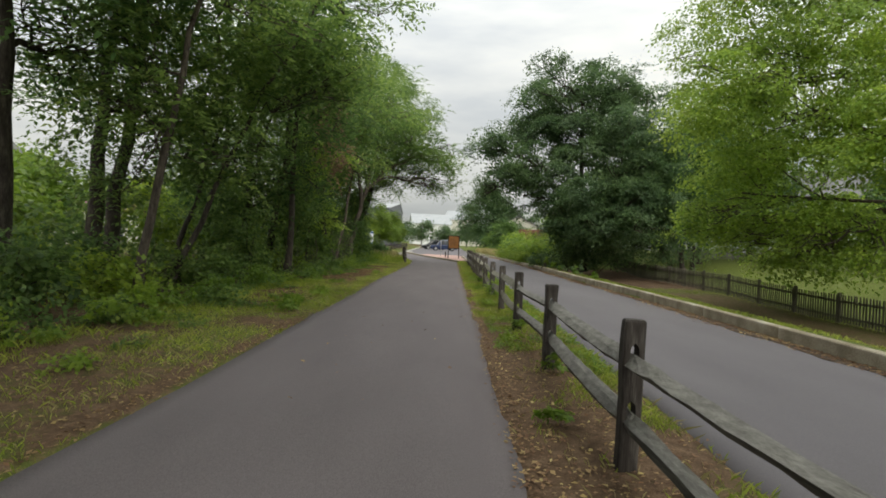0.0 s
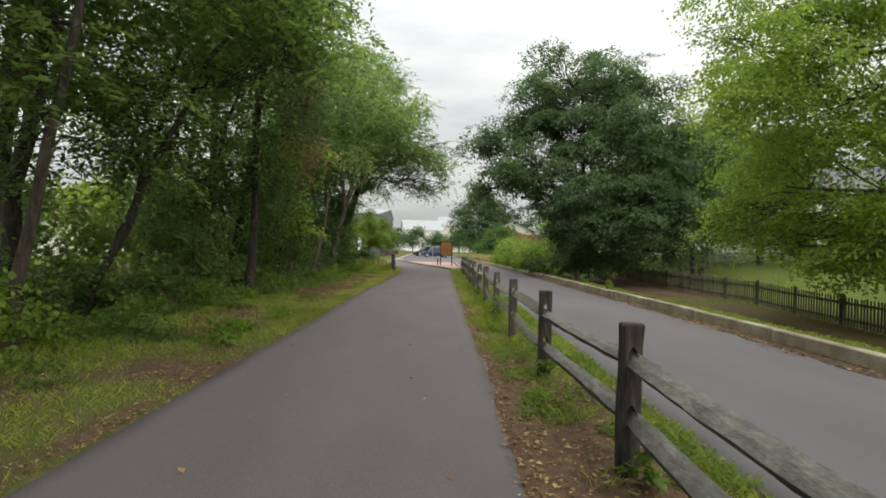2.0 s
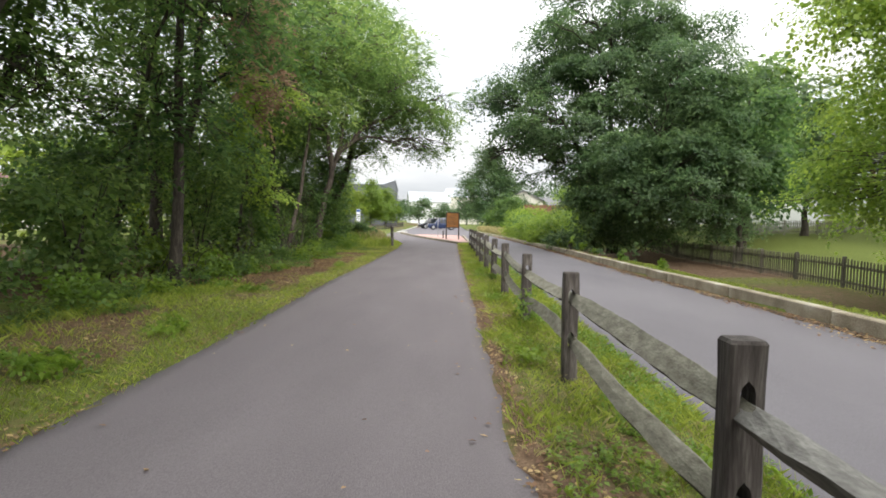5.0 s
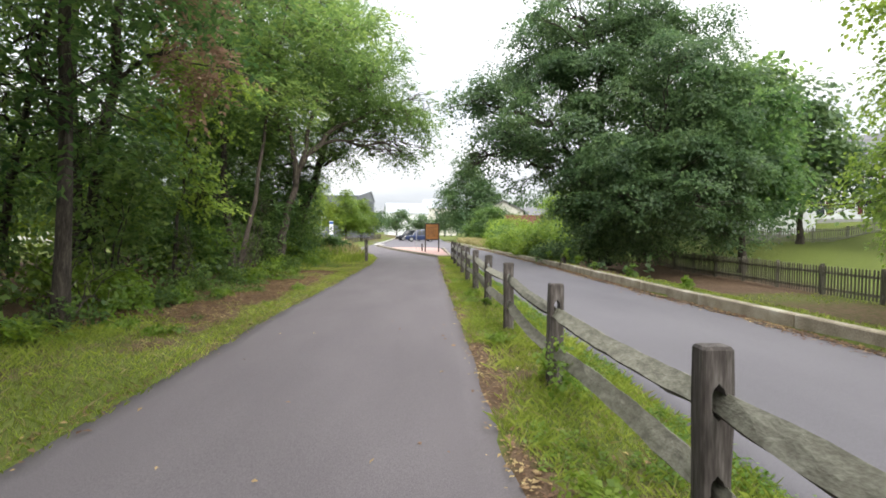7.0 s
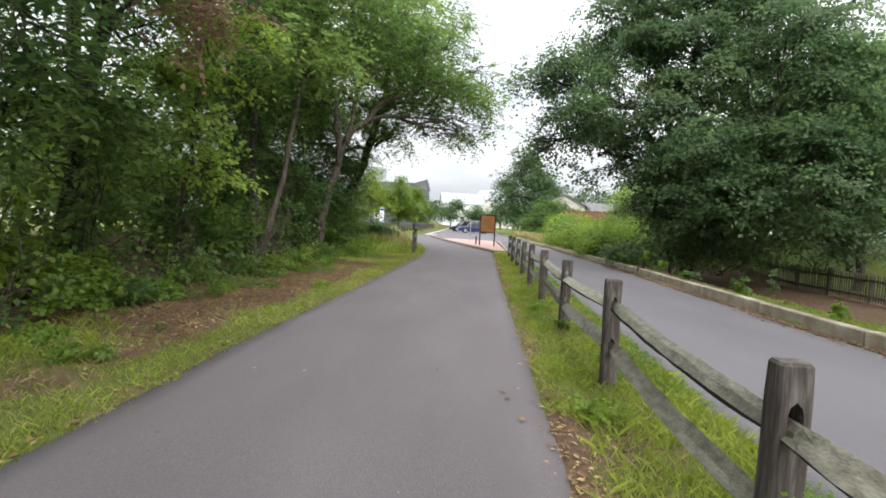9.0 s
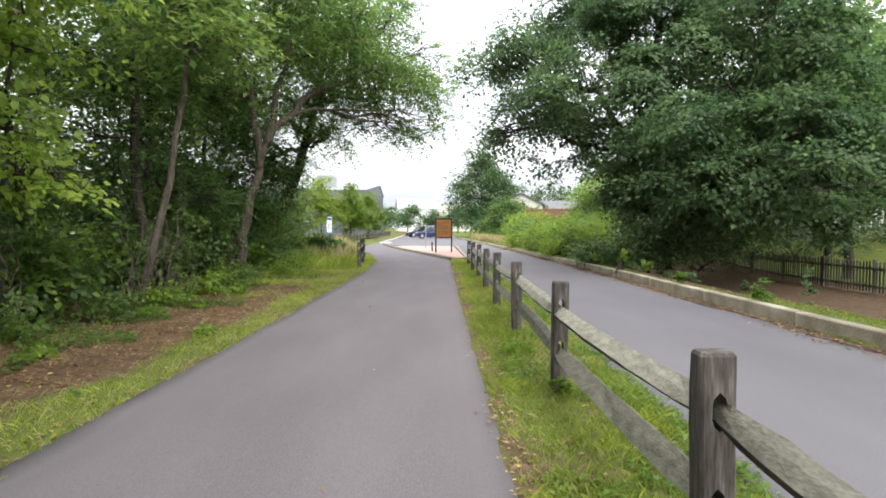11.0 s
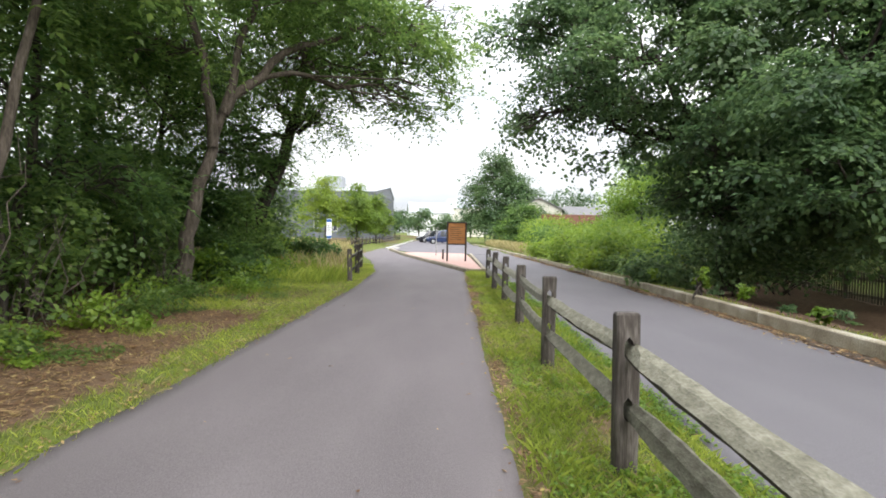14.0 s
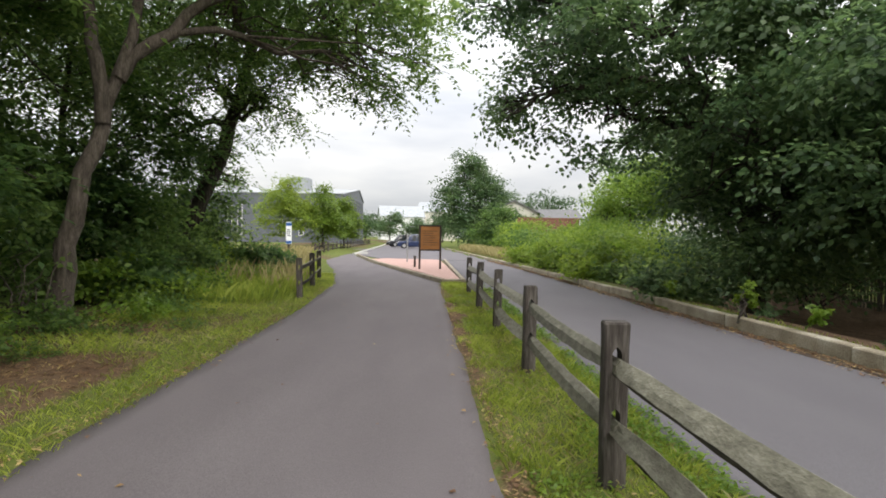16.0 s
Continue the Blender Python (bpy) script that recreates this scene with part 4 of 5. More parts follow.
for k, (x, y, r, h) in enumerate([(-8.6, 34.2, 1.7, 5.2), (-9.2, 37.4, 1.8, 5.6), (-7.6, 36.4, 1.3, 3.4), (-9.0, 31.0, 1.7, 4.6), (-8.6, 42.6, 1.5, 4.4), (-8.1, 43.2, 1.2, 3.8), (-6.6, 38.6, 1.0, 1.7), (-6.2, 35.2, 0.9, 1.3), (-7.2, 41.6, 1.2, 2.0), (-6.0, 41.8, 0.9, 1.2), (-5.6, 44.2, 1.0, 1.1)]):
    shrub("shrub", "dark tangled shrub behind the leaning trunks", "shrub", (x, y, 0.05), r, h, 3600 if h > 3 else 2400, 0.15, M_LEAF_DARK if k % 4 else M_LEAF_WALNUT, 290 + k, "broad", "thicket shrubs")

def bramble(x, y, h, seed):
    """Dry stems and vines standing and arching round a trunk."""
    rng = np.random.default_rng(seed)
    root = thing("bramble", "dry pale brown vine stems tangled round a trunk", "vines", pose(x, y, 0), "tangled vines")
    for _ in range(13):
        a = rng.uniform(0, 6.28)
        s = np.array([math.cos(a) * rng.uniform(0.1, 0.5), math.sin(a) * rng.uniform(0.1, 0.5), -0.05])
        e = np.array([rng.normal(0.1, 0.35), rng.normal(0, 0.35), h * rng.uniform(0.4, 1.1)])
        tb = Tubes()
        tb.add(bent(s, e, rng.uniform(-0.1, 0.25), 0.07, 9, rng), np.linspace(0.014, 0.005, 9), 5)
        tb.mesh("stem", M_BARK_PALE, root)


for k, (x, y, h) in enumerate([(-5.55, 25.7, 2.6), (-6.0, 22.8, 1.6), (-6.2, 28.0, 2.0), (-6.3, 31.6, 1.4), (-5.8, 18.2, 1.3), (-6.2, 10.2, 1.2)]):
    bramble(x, y, h, 700 + k)

# bright growth behind the kerb
for k, (x, y, r, h, lf) in enumerate([(7.6, 44, 1.8, 1.7, 1), (7.0, 48, 1.9, 1.9, 1), (8.8, 47, 2.0, 2.4, 1), (7.4, 52, 1.9, 2.0, 1), (9.6, 51, 2.2, 2.8, 1), (8.0, 56, 2.0, 2.0, 1), (10.5, 55, 2.4, 3.0, 1),
                                      (7.0, 40.8, 1.2, 1.1, 0), (6.7, 43.4, 1.2, 1.1, 1), (6.6, 46.2, 1.2, 1.3, 1), (6.5, 49.6, 1.2, 1.3, 1), (6.3, 54.0, 1.2, 1.2, 1), (8.6, 60, 2.0, 2.2, 1), (11.5, 48, 2.2, 2.6, 1), (6.6, 36.4, 1.1, 1.0, 2), (8.0, 36, 1.8, 2.2, 2), (12.4, 40, 2.0, 3.6, 2), (10.4, 37.0, 1.8, 2.8, 2), (11, 43.5, 2.0, 2.8, 2), (17.5, 42, 2.4, 3.6, 2)]):
    shrub("shrub", ("leafy green shrub behind the kerb", "bright green rambling shrub behind the kerb", "dark green shrub under the maple")[lf], "shrub", (x, y, 0.1 if lf == 1 else -0.1), r, h, 3300, 0.14, (M_LEAF_WALNUT, M_LEAF_BRIGHT, M_LEAF_MAPLE)[lf], 400 + k, "broad", "roadside shrubs")
for k, (x, y, r, h) in enumerate([(8.4, 66, 2.0, 2.4), (9.6, 74, 2.4, 3.2), (8.6, 80, 2.2, 3.4), (11.8, 80, 2.0, 2.8), (10.4, 63, 2.2, 2.6), (13.6, 72, 2.6, 3.0), (17, 66, 2.8, 3.6), (7.6, 87, 2.0, 3.4)]):
    shrub("shrub", "full green shrub screening the far houses", "shrub", (x, y, 0.1), r, h, 2000, 0.24, M_LEAF_BRIGHT if k % 3 else M_LEAF_WALNUT, 440 + k, "broad", "far roadside shrubs", gap=0.15)
for k, (x, y, h, r) in enumerate([(7.9, 86, 5.4, 2.8), (12.0, 90, 4.6, 2.6), (20, 84, 6, 3.4)]):
    tree("small_tree", "leafy green tree by the far kerb", "tree", (x, y, 0.1), [(x, y, h * 0.4), (x, y, h * 0.8)], [(x, y, h * 0.35, r, r, h * 0.32), (x + 0.6, y, h * 0.68, r * 0.7, r * 0.7, h * 0.26)], 320, 26, 0.26, M_LEAF_WALNUT, M_BARK, 0.12, "broad", 0.5, 0.2, 0.4, 6, 55 + k, group="far roadside trees", twig=False)
tree("small_tree", "loose yellow-green small tree behind the shrubs", "tree", (11.6, 53, 0.2), [(11.5, 53, 2), (11.4, 53, 4.2)], [(11.3, 53, 4.0, 1.9, 2.0, 1.6), (13.4, 52, 4.2, 2.2, 2.2, 2.0), (9.8, 53, 3.0, 1.3, 1.5, 1.1)],
     420, 26, 0.15, M_LEAF_BIRCH, M_BARK, 0.12, "broad", 0.42, 0.3, 0.4, 8, 51)
tree("evergreen_tree", "rounded dark green tree at the far end of the road", "tree", (6.4, 100, 0), [(6.4, 100, 4), (6.4, 100, 11)], [(6.4, 100, 7.5, 5.0, 4, 4.6), (3.4, 99, 4.6, 3, 3, 3.6), (9.6, 98, 5.0, 3.6, 3, 4.0), (6, 100, 11.6, 2.8, 2.4, 2.4), (12.0, 95, 3.4, 3.0, 2.6, 2.8), (6.5, 97, 2.8, 4, 2, 2.4)],
     1000, 28, 0.3, M_LEAF_FAR, M_BARK, 0.25, "broad", 0.65, 0.2, 0.5, 8, 52)
for k, (x, y, h, r) in enumerate([(-14.0, 80, 7.6, 3.3), (-10.9, 82, 6.8, 2.6), (-9.9, 90, 6.4, 2.5)]):
    tree("young_tree", "young light green street tree in front of the dark building", "tree", (x, y, 0.2), [(x, y, h * 0.4), (x + 0.1, y, h * 0.85)],
         [(x, y, h * 0.4, r, r, h * 0.28), (x, y, h * 0.62, r * 0.85, r * 0.85, h * 0.25), (x, y, h * 0.86, r * 0.45, r * 0.45, h * 0.16)], 460, 26, 0.21, M_LEAF_YOUNG, M_BARK, 0.09, "broad", 0.36, 0.2, 0.4, 6, 60 + k, group="young trees by the building")
# trees behind the lawn and in the distance
for k, (x, y, h, r) in enumerate([(15.6, 36.0, 10.2, 2.4), (18.8, 41.5, 11.5, 2.8)]):
    tree("tree", "dark green tree at the back of the lawn", "tree", (x, y, float(ground_z(np.array(x), np.array(y)))), [(x, y, 3), (x + 0.2, y, h * 0.8)], [(x, y, h * 0.66, r, r, h * 0.26), (x - 0.8, y - 1, h * 0.4, r * 0.8, r * 0.8, h * 0.2), (x + 1, y, h * 0.42, r * 0.8, r * 0.8, h * 0.2)],
         420, 24, 0.26, M_LEAF_DARK, M_BARK, 0.18, "broad", 0.45, 0.2, 0.5, 8, 660 + k, group="garden trees", twig=False)
for k, (x, y, r, h) in enumerate([(27.5, 26.5, 2.6, 4.0), (30.5, 31, 2.8, 4.4), (26, 20.5, 2.4, 3.6)]):
    shrub("shrub", "dark green shrub at the back of the lawn", "shrub", (x, y, float(ground_z(np.array(x), np.array(y)))), r, h, 1800, 0.24, M_LEAF_MAPLE if k % 2 else M_LEAF_DARK, 480 + k, "broad", "garden shrubs", gap=0.15)
for k, (x, y, h, r) in enumerate([(20.8, 45, 14, 3.8), (25.8, 46.5, 13.5, 3.3), (33, 38, 13, 5), (17.5, 52, 13, 4.5), (36, 24, 13, 6), (27, 14, 12, 5), (49, 52, 15, 5), (20, 68, 12, 5), (30, 68, 15, 6), (39, 72, 16, 7), (48, 64, 15, 6.5), (24, 61, 14, 4.5)]):
    tree("tree", "large dark green garden tree behind the lawn", "tree", (x, y, float(ground_z(np.array(x), np.array(y)))), [(x, y, 3), (x + 0.3, y, h * 0.8)],
         [(x, y, h * 0.62, r, r, h * 0.33), (x - r * 0.5, y - 1, h * 0.4, r * 0.7, r * 0.7, h * 0.22), (x + r * 0.5, y, h * 0.42, r * 0.7, r * 0.7, h * 0.22)], 260, 24, 0.44, M_LEAF_MAPLE if k % 2 else M_LEAF_DARK, M_BARK, 0.25, "broad", 0.6, 0.22, 0.5, 8, 70 + k, group="garden trees")
for k, (x, y, h, r) in enumerate([(-13, 132, 6, 3.4), (-9, 165, 8, 4), (-2, 176, 7, 4.4), (5, 172, 8, 4.5), (-16, 172, 8, 4.5), (14, 150, 9, 5), (12, 130, 9, 5), (-20, 150, 8, 5), (22, 120, 11, 6), (34, 110, 12, 6), (-34, 60, 7, 5), (-40, 40, 5, 5), (-38, 20, 5, 4.5), (-46, 74, 9, 6)]):
    tree("tree", "distant rounded green tree", "tree", (x, y, 0), [(x, y, 3), (x, y, h * 0.8)],
         [(x, y, h * 0.6, r, r, h * 0.36), (x - r * 0.4, y, h * 0.4, r * 0.7, r * 0.7, h * 0.24)], 180, 22, 0.42, M_LEAF_FAR, M_BARK, 0.2, "broad", 0.7, 0.2, 0.5, 5, 90 + k, group="distant trees", twig=False)

# ---- paved island with the notice board ----
M_BRICK_PAVE = surface("pink_brick_paving", [(0.30, 0.17, 0.145), (0.42, 0.27, 0.235), (0.52, 0.36, 0.32)], 14, 0.9, 0.5, 60)
M_FRAME = surface("dark_brown_timber", [(0.03, 0.022, 0.018), (0.06, 0.045, 0.038)], 6, 0.7, 0.3, 40)
M_BOARD = surface("orange_timber_board", [(0.30, 0.13, 0.04), (0.40, 0.18, 0.06), (0.47, 0.23, 0.085)], 3, 0.6, 0.2, 30, stretch=(0.6, 1, 4))
M_STEEL = surface("galvanised_steel", [(0.3, 0.31, 0.32), (0.42, 0.43, 0.44)], 6, 0.45, 0.1, 40, metal=0.6)
M_SIGN_BLUE = surface("blue_sign_sheet", [(0.03, 0.09, 0.28), (0.04, 0.12, 0.34)], 4, 0.4, 0.0, 40)
M_SIGN_WHITE = surface("white_sign_sheet", [(0.72, 0.74, 0.76), (0.8, 0.81, 0.83)], 4, 0.4, 0.0, 40)
M_INK = surface("dark_print", [(0.02, 0.03, 0.05), (0.03, 0.04, 0.06)], 4, 0.5, 0.0, 40)

ISLAND = [(0.75, 41.9), (1.45, 42.0), (1.35, 50), (1.2, 59.5), (-2.4, 60.5), (-5.2, 68.2), (-5.55, 68.0), (-2.75, 55), (-0.35, 46)]
tagged(part("island_paving", prism([(0.82, 42.15), (1.3, 42.2), (1.2, 50), (1.05, 58.5), (-2.5, 59.5), (-3.4, 58.5), (-2.6, 55), (-0.2, 46.1)], -0.1, 0.125), M_BRICK_PAVE, None), "pinkish brick paving on a kerbed island", "paving", kind="structure")


def kerb_run(pts, width, height, label):
    root = thing("island_kerb", label, "kerb", kind="structure")
    for (xa, ya), (xb, yb) in zip(pts[:-1], pts[1:]):
        n = max(1, round(math.dist((xa, ya), (xb, yb)) / 2.0))
        for k in range(n):
            x0, y0 = xa + (xb - xa) * k / n, ya + (yb - ya) * k / n
            d = math.dist((xa, ya), (xb, yb)) / n
            p = part("kerb_stone", boxed(-width / 2, 0.006, -0.15, width / 2, d - 0.006, height, bevel=0.015), M_KERB if len(pts) > 4 else M_CONCRETE, root)
            p.matrix_basis = pose(x0, y0, 0, 0, 0, math.degrees(math.atan2(yb - ya, xb - xa)) - 90)


kerb_run([(1.4, 59.0), (1.42, 42.0), (0.72, 41.85), (-0.4, 46), (-2.75, 55), (-5.4, 67.6)], 0.16, 0.14, "weathered concrete kerb round the paved island")
kerb_run([(-5.5, 67.8), (-6.0, 70), (-5.0, 71.6)], 0.2, 0.15, "pale rounded concrete kerb nose")
kerb_run([(-5.9, 70.2), (-6.5, 97), (-8.0, 149)], 0.18, 0.14, "pale concrete kerb beside the car park")


def notice_board():
    root = thing("notice_board", "orange timber notice board in a dark frame on two posts", "sign", pose(0.3, 48.0, 0.12, 0, 0, -4))
    for x in (-0.475, 0.475):
        part("leg", boxed(x - 0.045, -0.045, -0.1, x + 0.045, 0.045, 2.02, bevel=0.008), M_FRAME, root)
    part("panel", boxed(-0.43, -0.02, 0.9, 0.43, 0.02, 1.95), M_BOARD, root, "orange-stained panel")
    for z in (0.84, 1.95):
        part("rail", boxed(-0.432, -0.04, z, 0.432, 0.04, z + 0.07, bevel=0.006), M_FRAME, root)
    for k in range(7):
        part("text_bar", boxed(-0.34, -0.026, 1.10 + 0.105 * k, 0.23 + 0.1 * math.sin(k * 2.3), -0.0205, 1.125 + 0.105 * k), M_BARK_PALE, root, "faint engraved line")
    return root


notice_board()
pole = thing("sign_pole", "thin grey steel pole standing on the island", "pole", pose(-0.95, 54.5, 0.1))
part("shaft", boxed(-0.03, -0.03, -0.1, 0.03, 0.03, 1.65, bevel=0.01), M_STEEL, pole)
part("cap", boxed(-0.036, -0.036, 1.65, 0.036, 0.036, 1.69), M_STEEL, pole)
bol = thing("bollard", "short dark metal bollard beside the notice board", "bollard", pose(-0.42, 49.6, 0.12))
part("shaft", boxed(-0.05, -0.05, -0.1, 0.05, 0.05, 0.5, bevel=0.012), M_FRAME, bol)
part("cap", boxed(-0.06, -0.06, 0.5, 0.06, 0.06, 0.55, bevel=0.01), M_FRAME, bol)

info = thing("information_sign", "narrow blue and white sign on a post in tall grass", "sign", pose(-8.5, 57.6, 0.3, 0, 0, 8))
part("post", boxed(-0.07, 0.02, -0.2, 0.07, 0.12, 1.25, bevel=0.01), M_FRAME, info)
part("panel", boxed(-0.17, -0.02, 0.72, 0.17, 0.018, 2.1), M_SIGN_WHITE, info)
part("blue_band", boxed(-0.165, -0.026, 0.74, 0.165, -0.0205, 0.92), M_SIGN_BLUE, info, "blue printed band")
part("blue_band", boxed(-0.165, -0.026, 1.86, 0.165, -0.0205, 2.06), M_SIGN_BLUE, info, "blue printed band")
for k in range(4):
    part("text_bar", boxed(-0.12, -0.026, 1.22 + 0.12 * k, 0.1 - 0.03 * (k % 2), -0.0205, 1.27 + 0.12 * k), M_INK, info, "dark printed line")


# ---- parked cars ----
M_TYRE = surface("tyre_rubber", [(0.012, 0.012, 0.012), (0.025, 0.025, 0.025)], 10, 0.8, 0.1, 40)
M_RIM = surface("alloy_rim", [(0.4, 0.4, 0.42), (0.55, 0.55, 0.57)], 6, 0.35, 0.0, 40, metal=0.8)
M_CAR_GLASS = surface("tinted_glass", [(0.012, 0.015, 0.018), (0.02, 0.024, 0.028)], 3, 0.05, 0.0, 30, spec=0.6)
M_LAMP = surface("lamp_lens", [(0.5, 0.5, 0.5), (0.7, 0.7, 0.7)], 5, 0.15, 0.0, 30, spec=0.6)


def car(name, label, m, paint, length=4.7, height=1.78, width=1.86):
    """A sport utility car along x, its nose at -x."""
    root = thing(name, label, "car", m, "parked cars")
    L, H, W = length, height, width / 2

    def section(x, zs, ws):
        return [(x, -w, z) for z, w in zip(zs, ws)] + [(x, w, z) for z, w in zip(zs[::-1], ws[::-1])]

    lower = [(0.0, 0.35, 0.75), (0.06, 0.28, 0.92), (0.22, 0.26, 0.98), (0.31, 0.26, 1.0), (0.8, 0.26, 1.02), (0.95, 0.28, 1.0), (1.0, 0.38, 0.92)]
    secs = []
    for t, lo, hi in lower:
        taper = 1 - 0.14 * (abs(t - 0.5) * 2) ** 4
        secs.append(section((t - 0.5) * L, [lo, lo + 0.12, hi - 0.12, hi], [W * 0.94 * taper, W * taper, W * 0.99 * taper, W * 0.9 * taper]))
    part("body", wood_loft(secs), paint, root, smooth=False)
    cab = [(0.25, 0.98, 1.03, 0.82), (0.39, 0.99, H - 0.07, 0.74), (0.55, 1.0, H, 0.74), (0.82, 1.0, H - 0.03, 0.74), (0.96, 0.98, 1.1, 0.8)]
    secs = [section((t - 0.5) * L, [lo, (lo + hi) / 2, hi - 0.05, hi], [W * 0.9, W * (0.9 + w) / 2 * 1.02, W * w, W * w * 0.8]) for t, lo, hi, w in cab]
    part("cabin", wood_loft(secs), paint, root)
    for s in (-1, 1):
        for a, b in ((0.36, 0.52), (0.54, 0.70), (0.72, 0.88)):
            bm = bmesh.new()
            vs = [((a - 0.5) * L + (0.12 if a < 0.4 else 0), s * W * 0.925, 1.05), ((b - 0.5) * L, s * W * 0.925, 1.05), ((b - 0.5) * L - (0.12 if b > 0.8 else 0), s * W * 0.80, H - 0.16), ((a - 0.5) * L + (0.34 if a < 0.4 else 0), s * W * 0.80, H - 0.16)]
            ring = [bm.verts.new(v) for v in vs] + [bm.verts.new((v[0], v[1] - s * 0.06, v[2])) for v in vs]
            bm.faces.new(ring[:4])
            bm.faces.new(ring[4:][::-1])
            for i in range(4):
                bm.faces.new((ring[i], ring[(i + 1) % 4], ring[4 + (i + 1) % 4], ring[4 + i]))
            part("side_window", bm, M_CAR_GLASS, root)
        for x in (-0.31 * L, 0.30 * L):
            bm = bmesh.new()
            bmesh.ops.create_cone(bm, cap_ends=True, segments=24, radius1=0.36, radius2=0.36, depth=0.22, matrix=Matrix.Translation((x, s * (W - 0.1), 0.36)) @ Matrix.Rotation(radians(90), 4, "X"))
            bmesh.ops.bevel(bm, geom=[e for e in bm.edges if e.calc_face_angle(0) > 1], offset=0.03, segments=1, affect="EDGES")
            w = part("wheel", bm, M_TYRE, root)
            bm = bmesh.new()
            bmesh.ops.create_cone(bm, cap_ends=True, segments=20, radius1=0.24, radius2=0.2, depth=0.05, matrix=Matrix.Translation((x, s * (W + 0.02), 0.36)) @ Matrix.Rotation(radians(-90 * s), 4, "X"))
            part("rim", bm, M_RIM, w, "bright alloy rim")
        part("headlight", boxed(-0.5 * L - 0.005, s * W * 0.62 - 0.16, 0.66, -0.47 * L, s * W * 0.62 + 0.16, 0.8, bevel=0.02), M_LAMP, root)
        part("mirror", boxed(-0.13 * L, s * (W + 0.09) - 0.09, 1.06, -0.10 * L, s * (W + 0.09) + 0.09, 1.2, bevel=0.02), paint, root)
    part("bumper", boxed(-0.51 * L, -W * 0.8, 0.32, -0.47 * L, W * 0.8, 0.52, bevel=0.03), M_TYRE, root)
    return root


M_CAR_BLUE = surface("dark_blue_car_paint", [(0.012, 0.02, 0.06), (0.02, 0.032, 0.085)], 2, 0.22, 0.0, 30, spec=0.6)
M_CAR_BLACK = surface("black_car_paint", [(0.012, 0.013, 0.016), (0.02, 0.021, 0.025)], 2, 0.22, 0.0, 30, spec=0.6)
car("parked_car", "dark blue sport utility car parked side-on", pose(-1.25, 97, 0.01, 0, 0, 8), M_CAR_BLUE, 4.9, 1.95, 1.95)
car("parked_car", "black sport utility car parked behind a blue one", pose(-3.2, 106, 0.01, 0, 0, 20), M_CAR_BLACK, 4.8, 1.9, 1.9)

# ---- buildings ----
M_METAL_WALL = surface("dark_grey_metal_cladding", [(0.11, 0.12, 0.138), (0.14, 0.15, 0.17)], 1.2, 0.5, 0.1, 20, metal=0.2)
M_METAL_ROOF = surface("pale_metal_roof", [(0.28, 0.3, 0.32), (0.36, 0.38, 0.4)], 1.0, 0.4, 0.1, 20, metal=0.3)
M_SIDING = surface("white_siding", [(0.55, 0.57, 0.58), (0.66, 0.68, 0.69)], 1.5, 0.6, 0.1, 20)
M_CREAM = surface("cream_siding", [(0.5, 0.48, 0.42), (0.6, 0.58, 0.52)], 1.5, 0.6, 0.1, 20)
M_SHINGLE = surface("grey_roof_shingles", [(0.10, 0.10, 0.105), (0.18, 0.18, 0.185)], 3, 0.9, 0.3, 25)
M_BRICK = surface("red_brick_wall", [(0.13, 0.06, 0.045), (0.185, 0.088, 0.066), (0.24, 0.125, 0.095)], 5, 0.9, 0.4, 30)
M_PANE = surface("window_glass", [(0.03, 0.035, 0.04), (0.06, 0.07, 0.08)], 1, 0.08, 0.0, 10, spec=0.6)
M_SHUTTER = surface("dark_red_shutter", [(0.08, 0.025, 0.025), (0.11, 0.04, 0.035)], 4, 0.6, 0.1, 30)
M_PALE_PICKET = surface("weathered_pale_picket", [(0.16, 0.155, 0.13), (0.24, 0.235, 0.2)], 3, 0.8, 0.2, 30, vary=0.15)
M_FOUND = surface("grey_foundation", [(0.22, 0.22, 0.21), (0.32, 0.32, 0.31)], 2, 0.9, 0.3, 30)


def slab(points, thick):
    """A flat panel through its corner points, thickened downwards."""
    bm = bmesh.new()
    a = [bm.verts.new(p) for p in points]
    b = [bm.verts.new((p[0], p[1], p[2] - thick)) for p in points]
    bm.faces.new(a)
    bm.faces.new(b[::-1])
    for i in range(len(a)):
        k = (i + 1) % len(a)
        bm.faces.new((a[i], b[i], b[k], a[k]))
    return bm


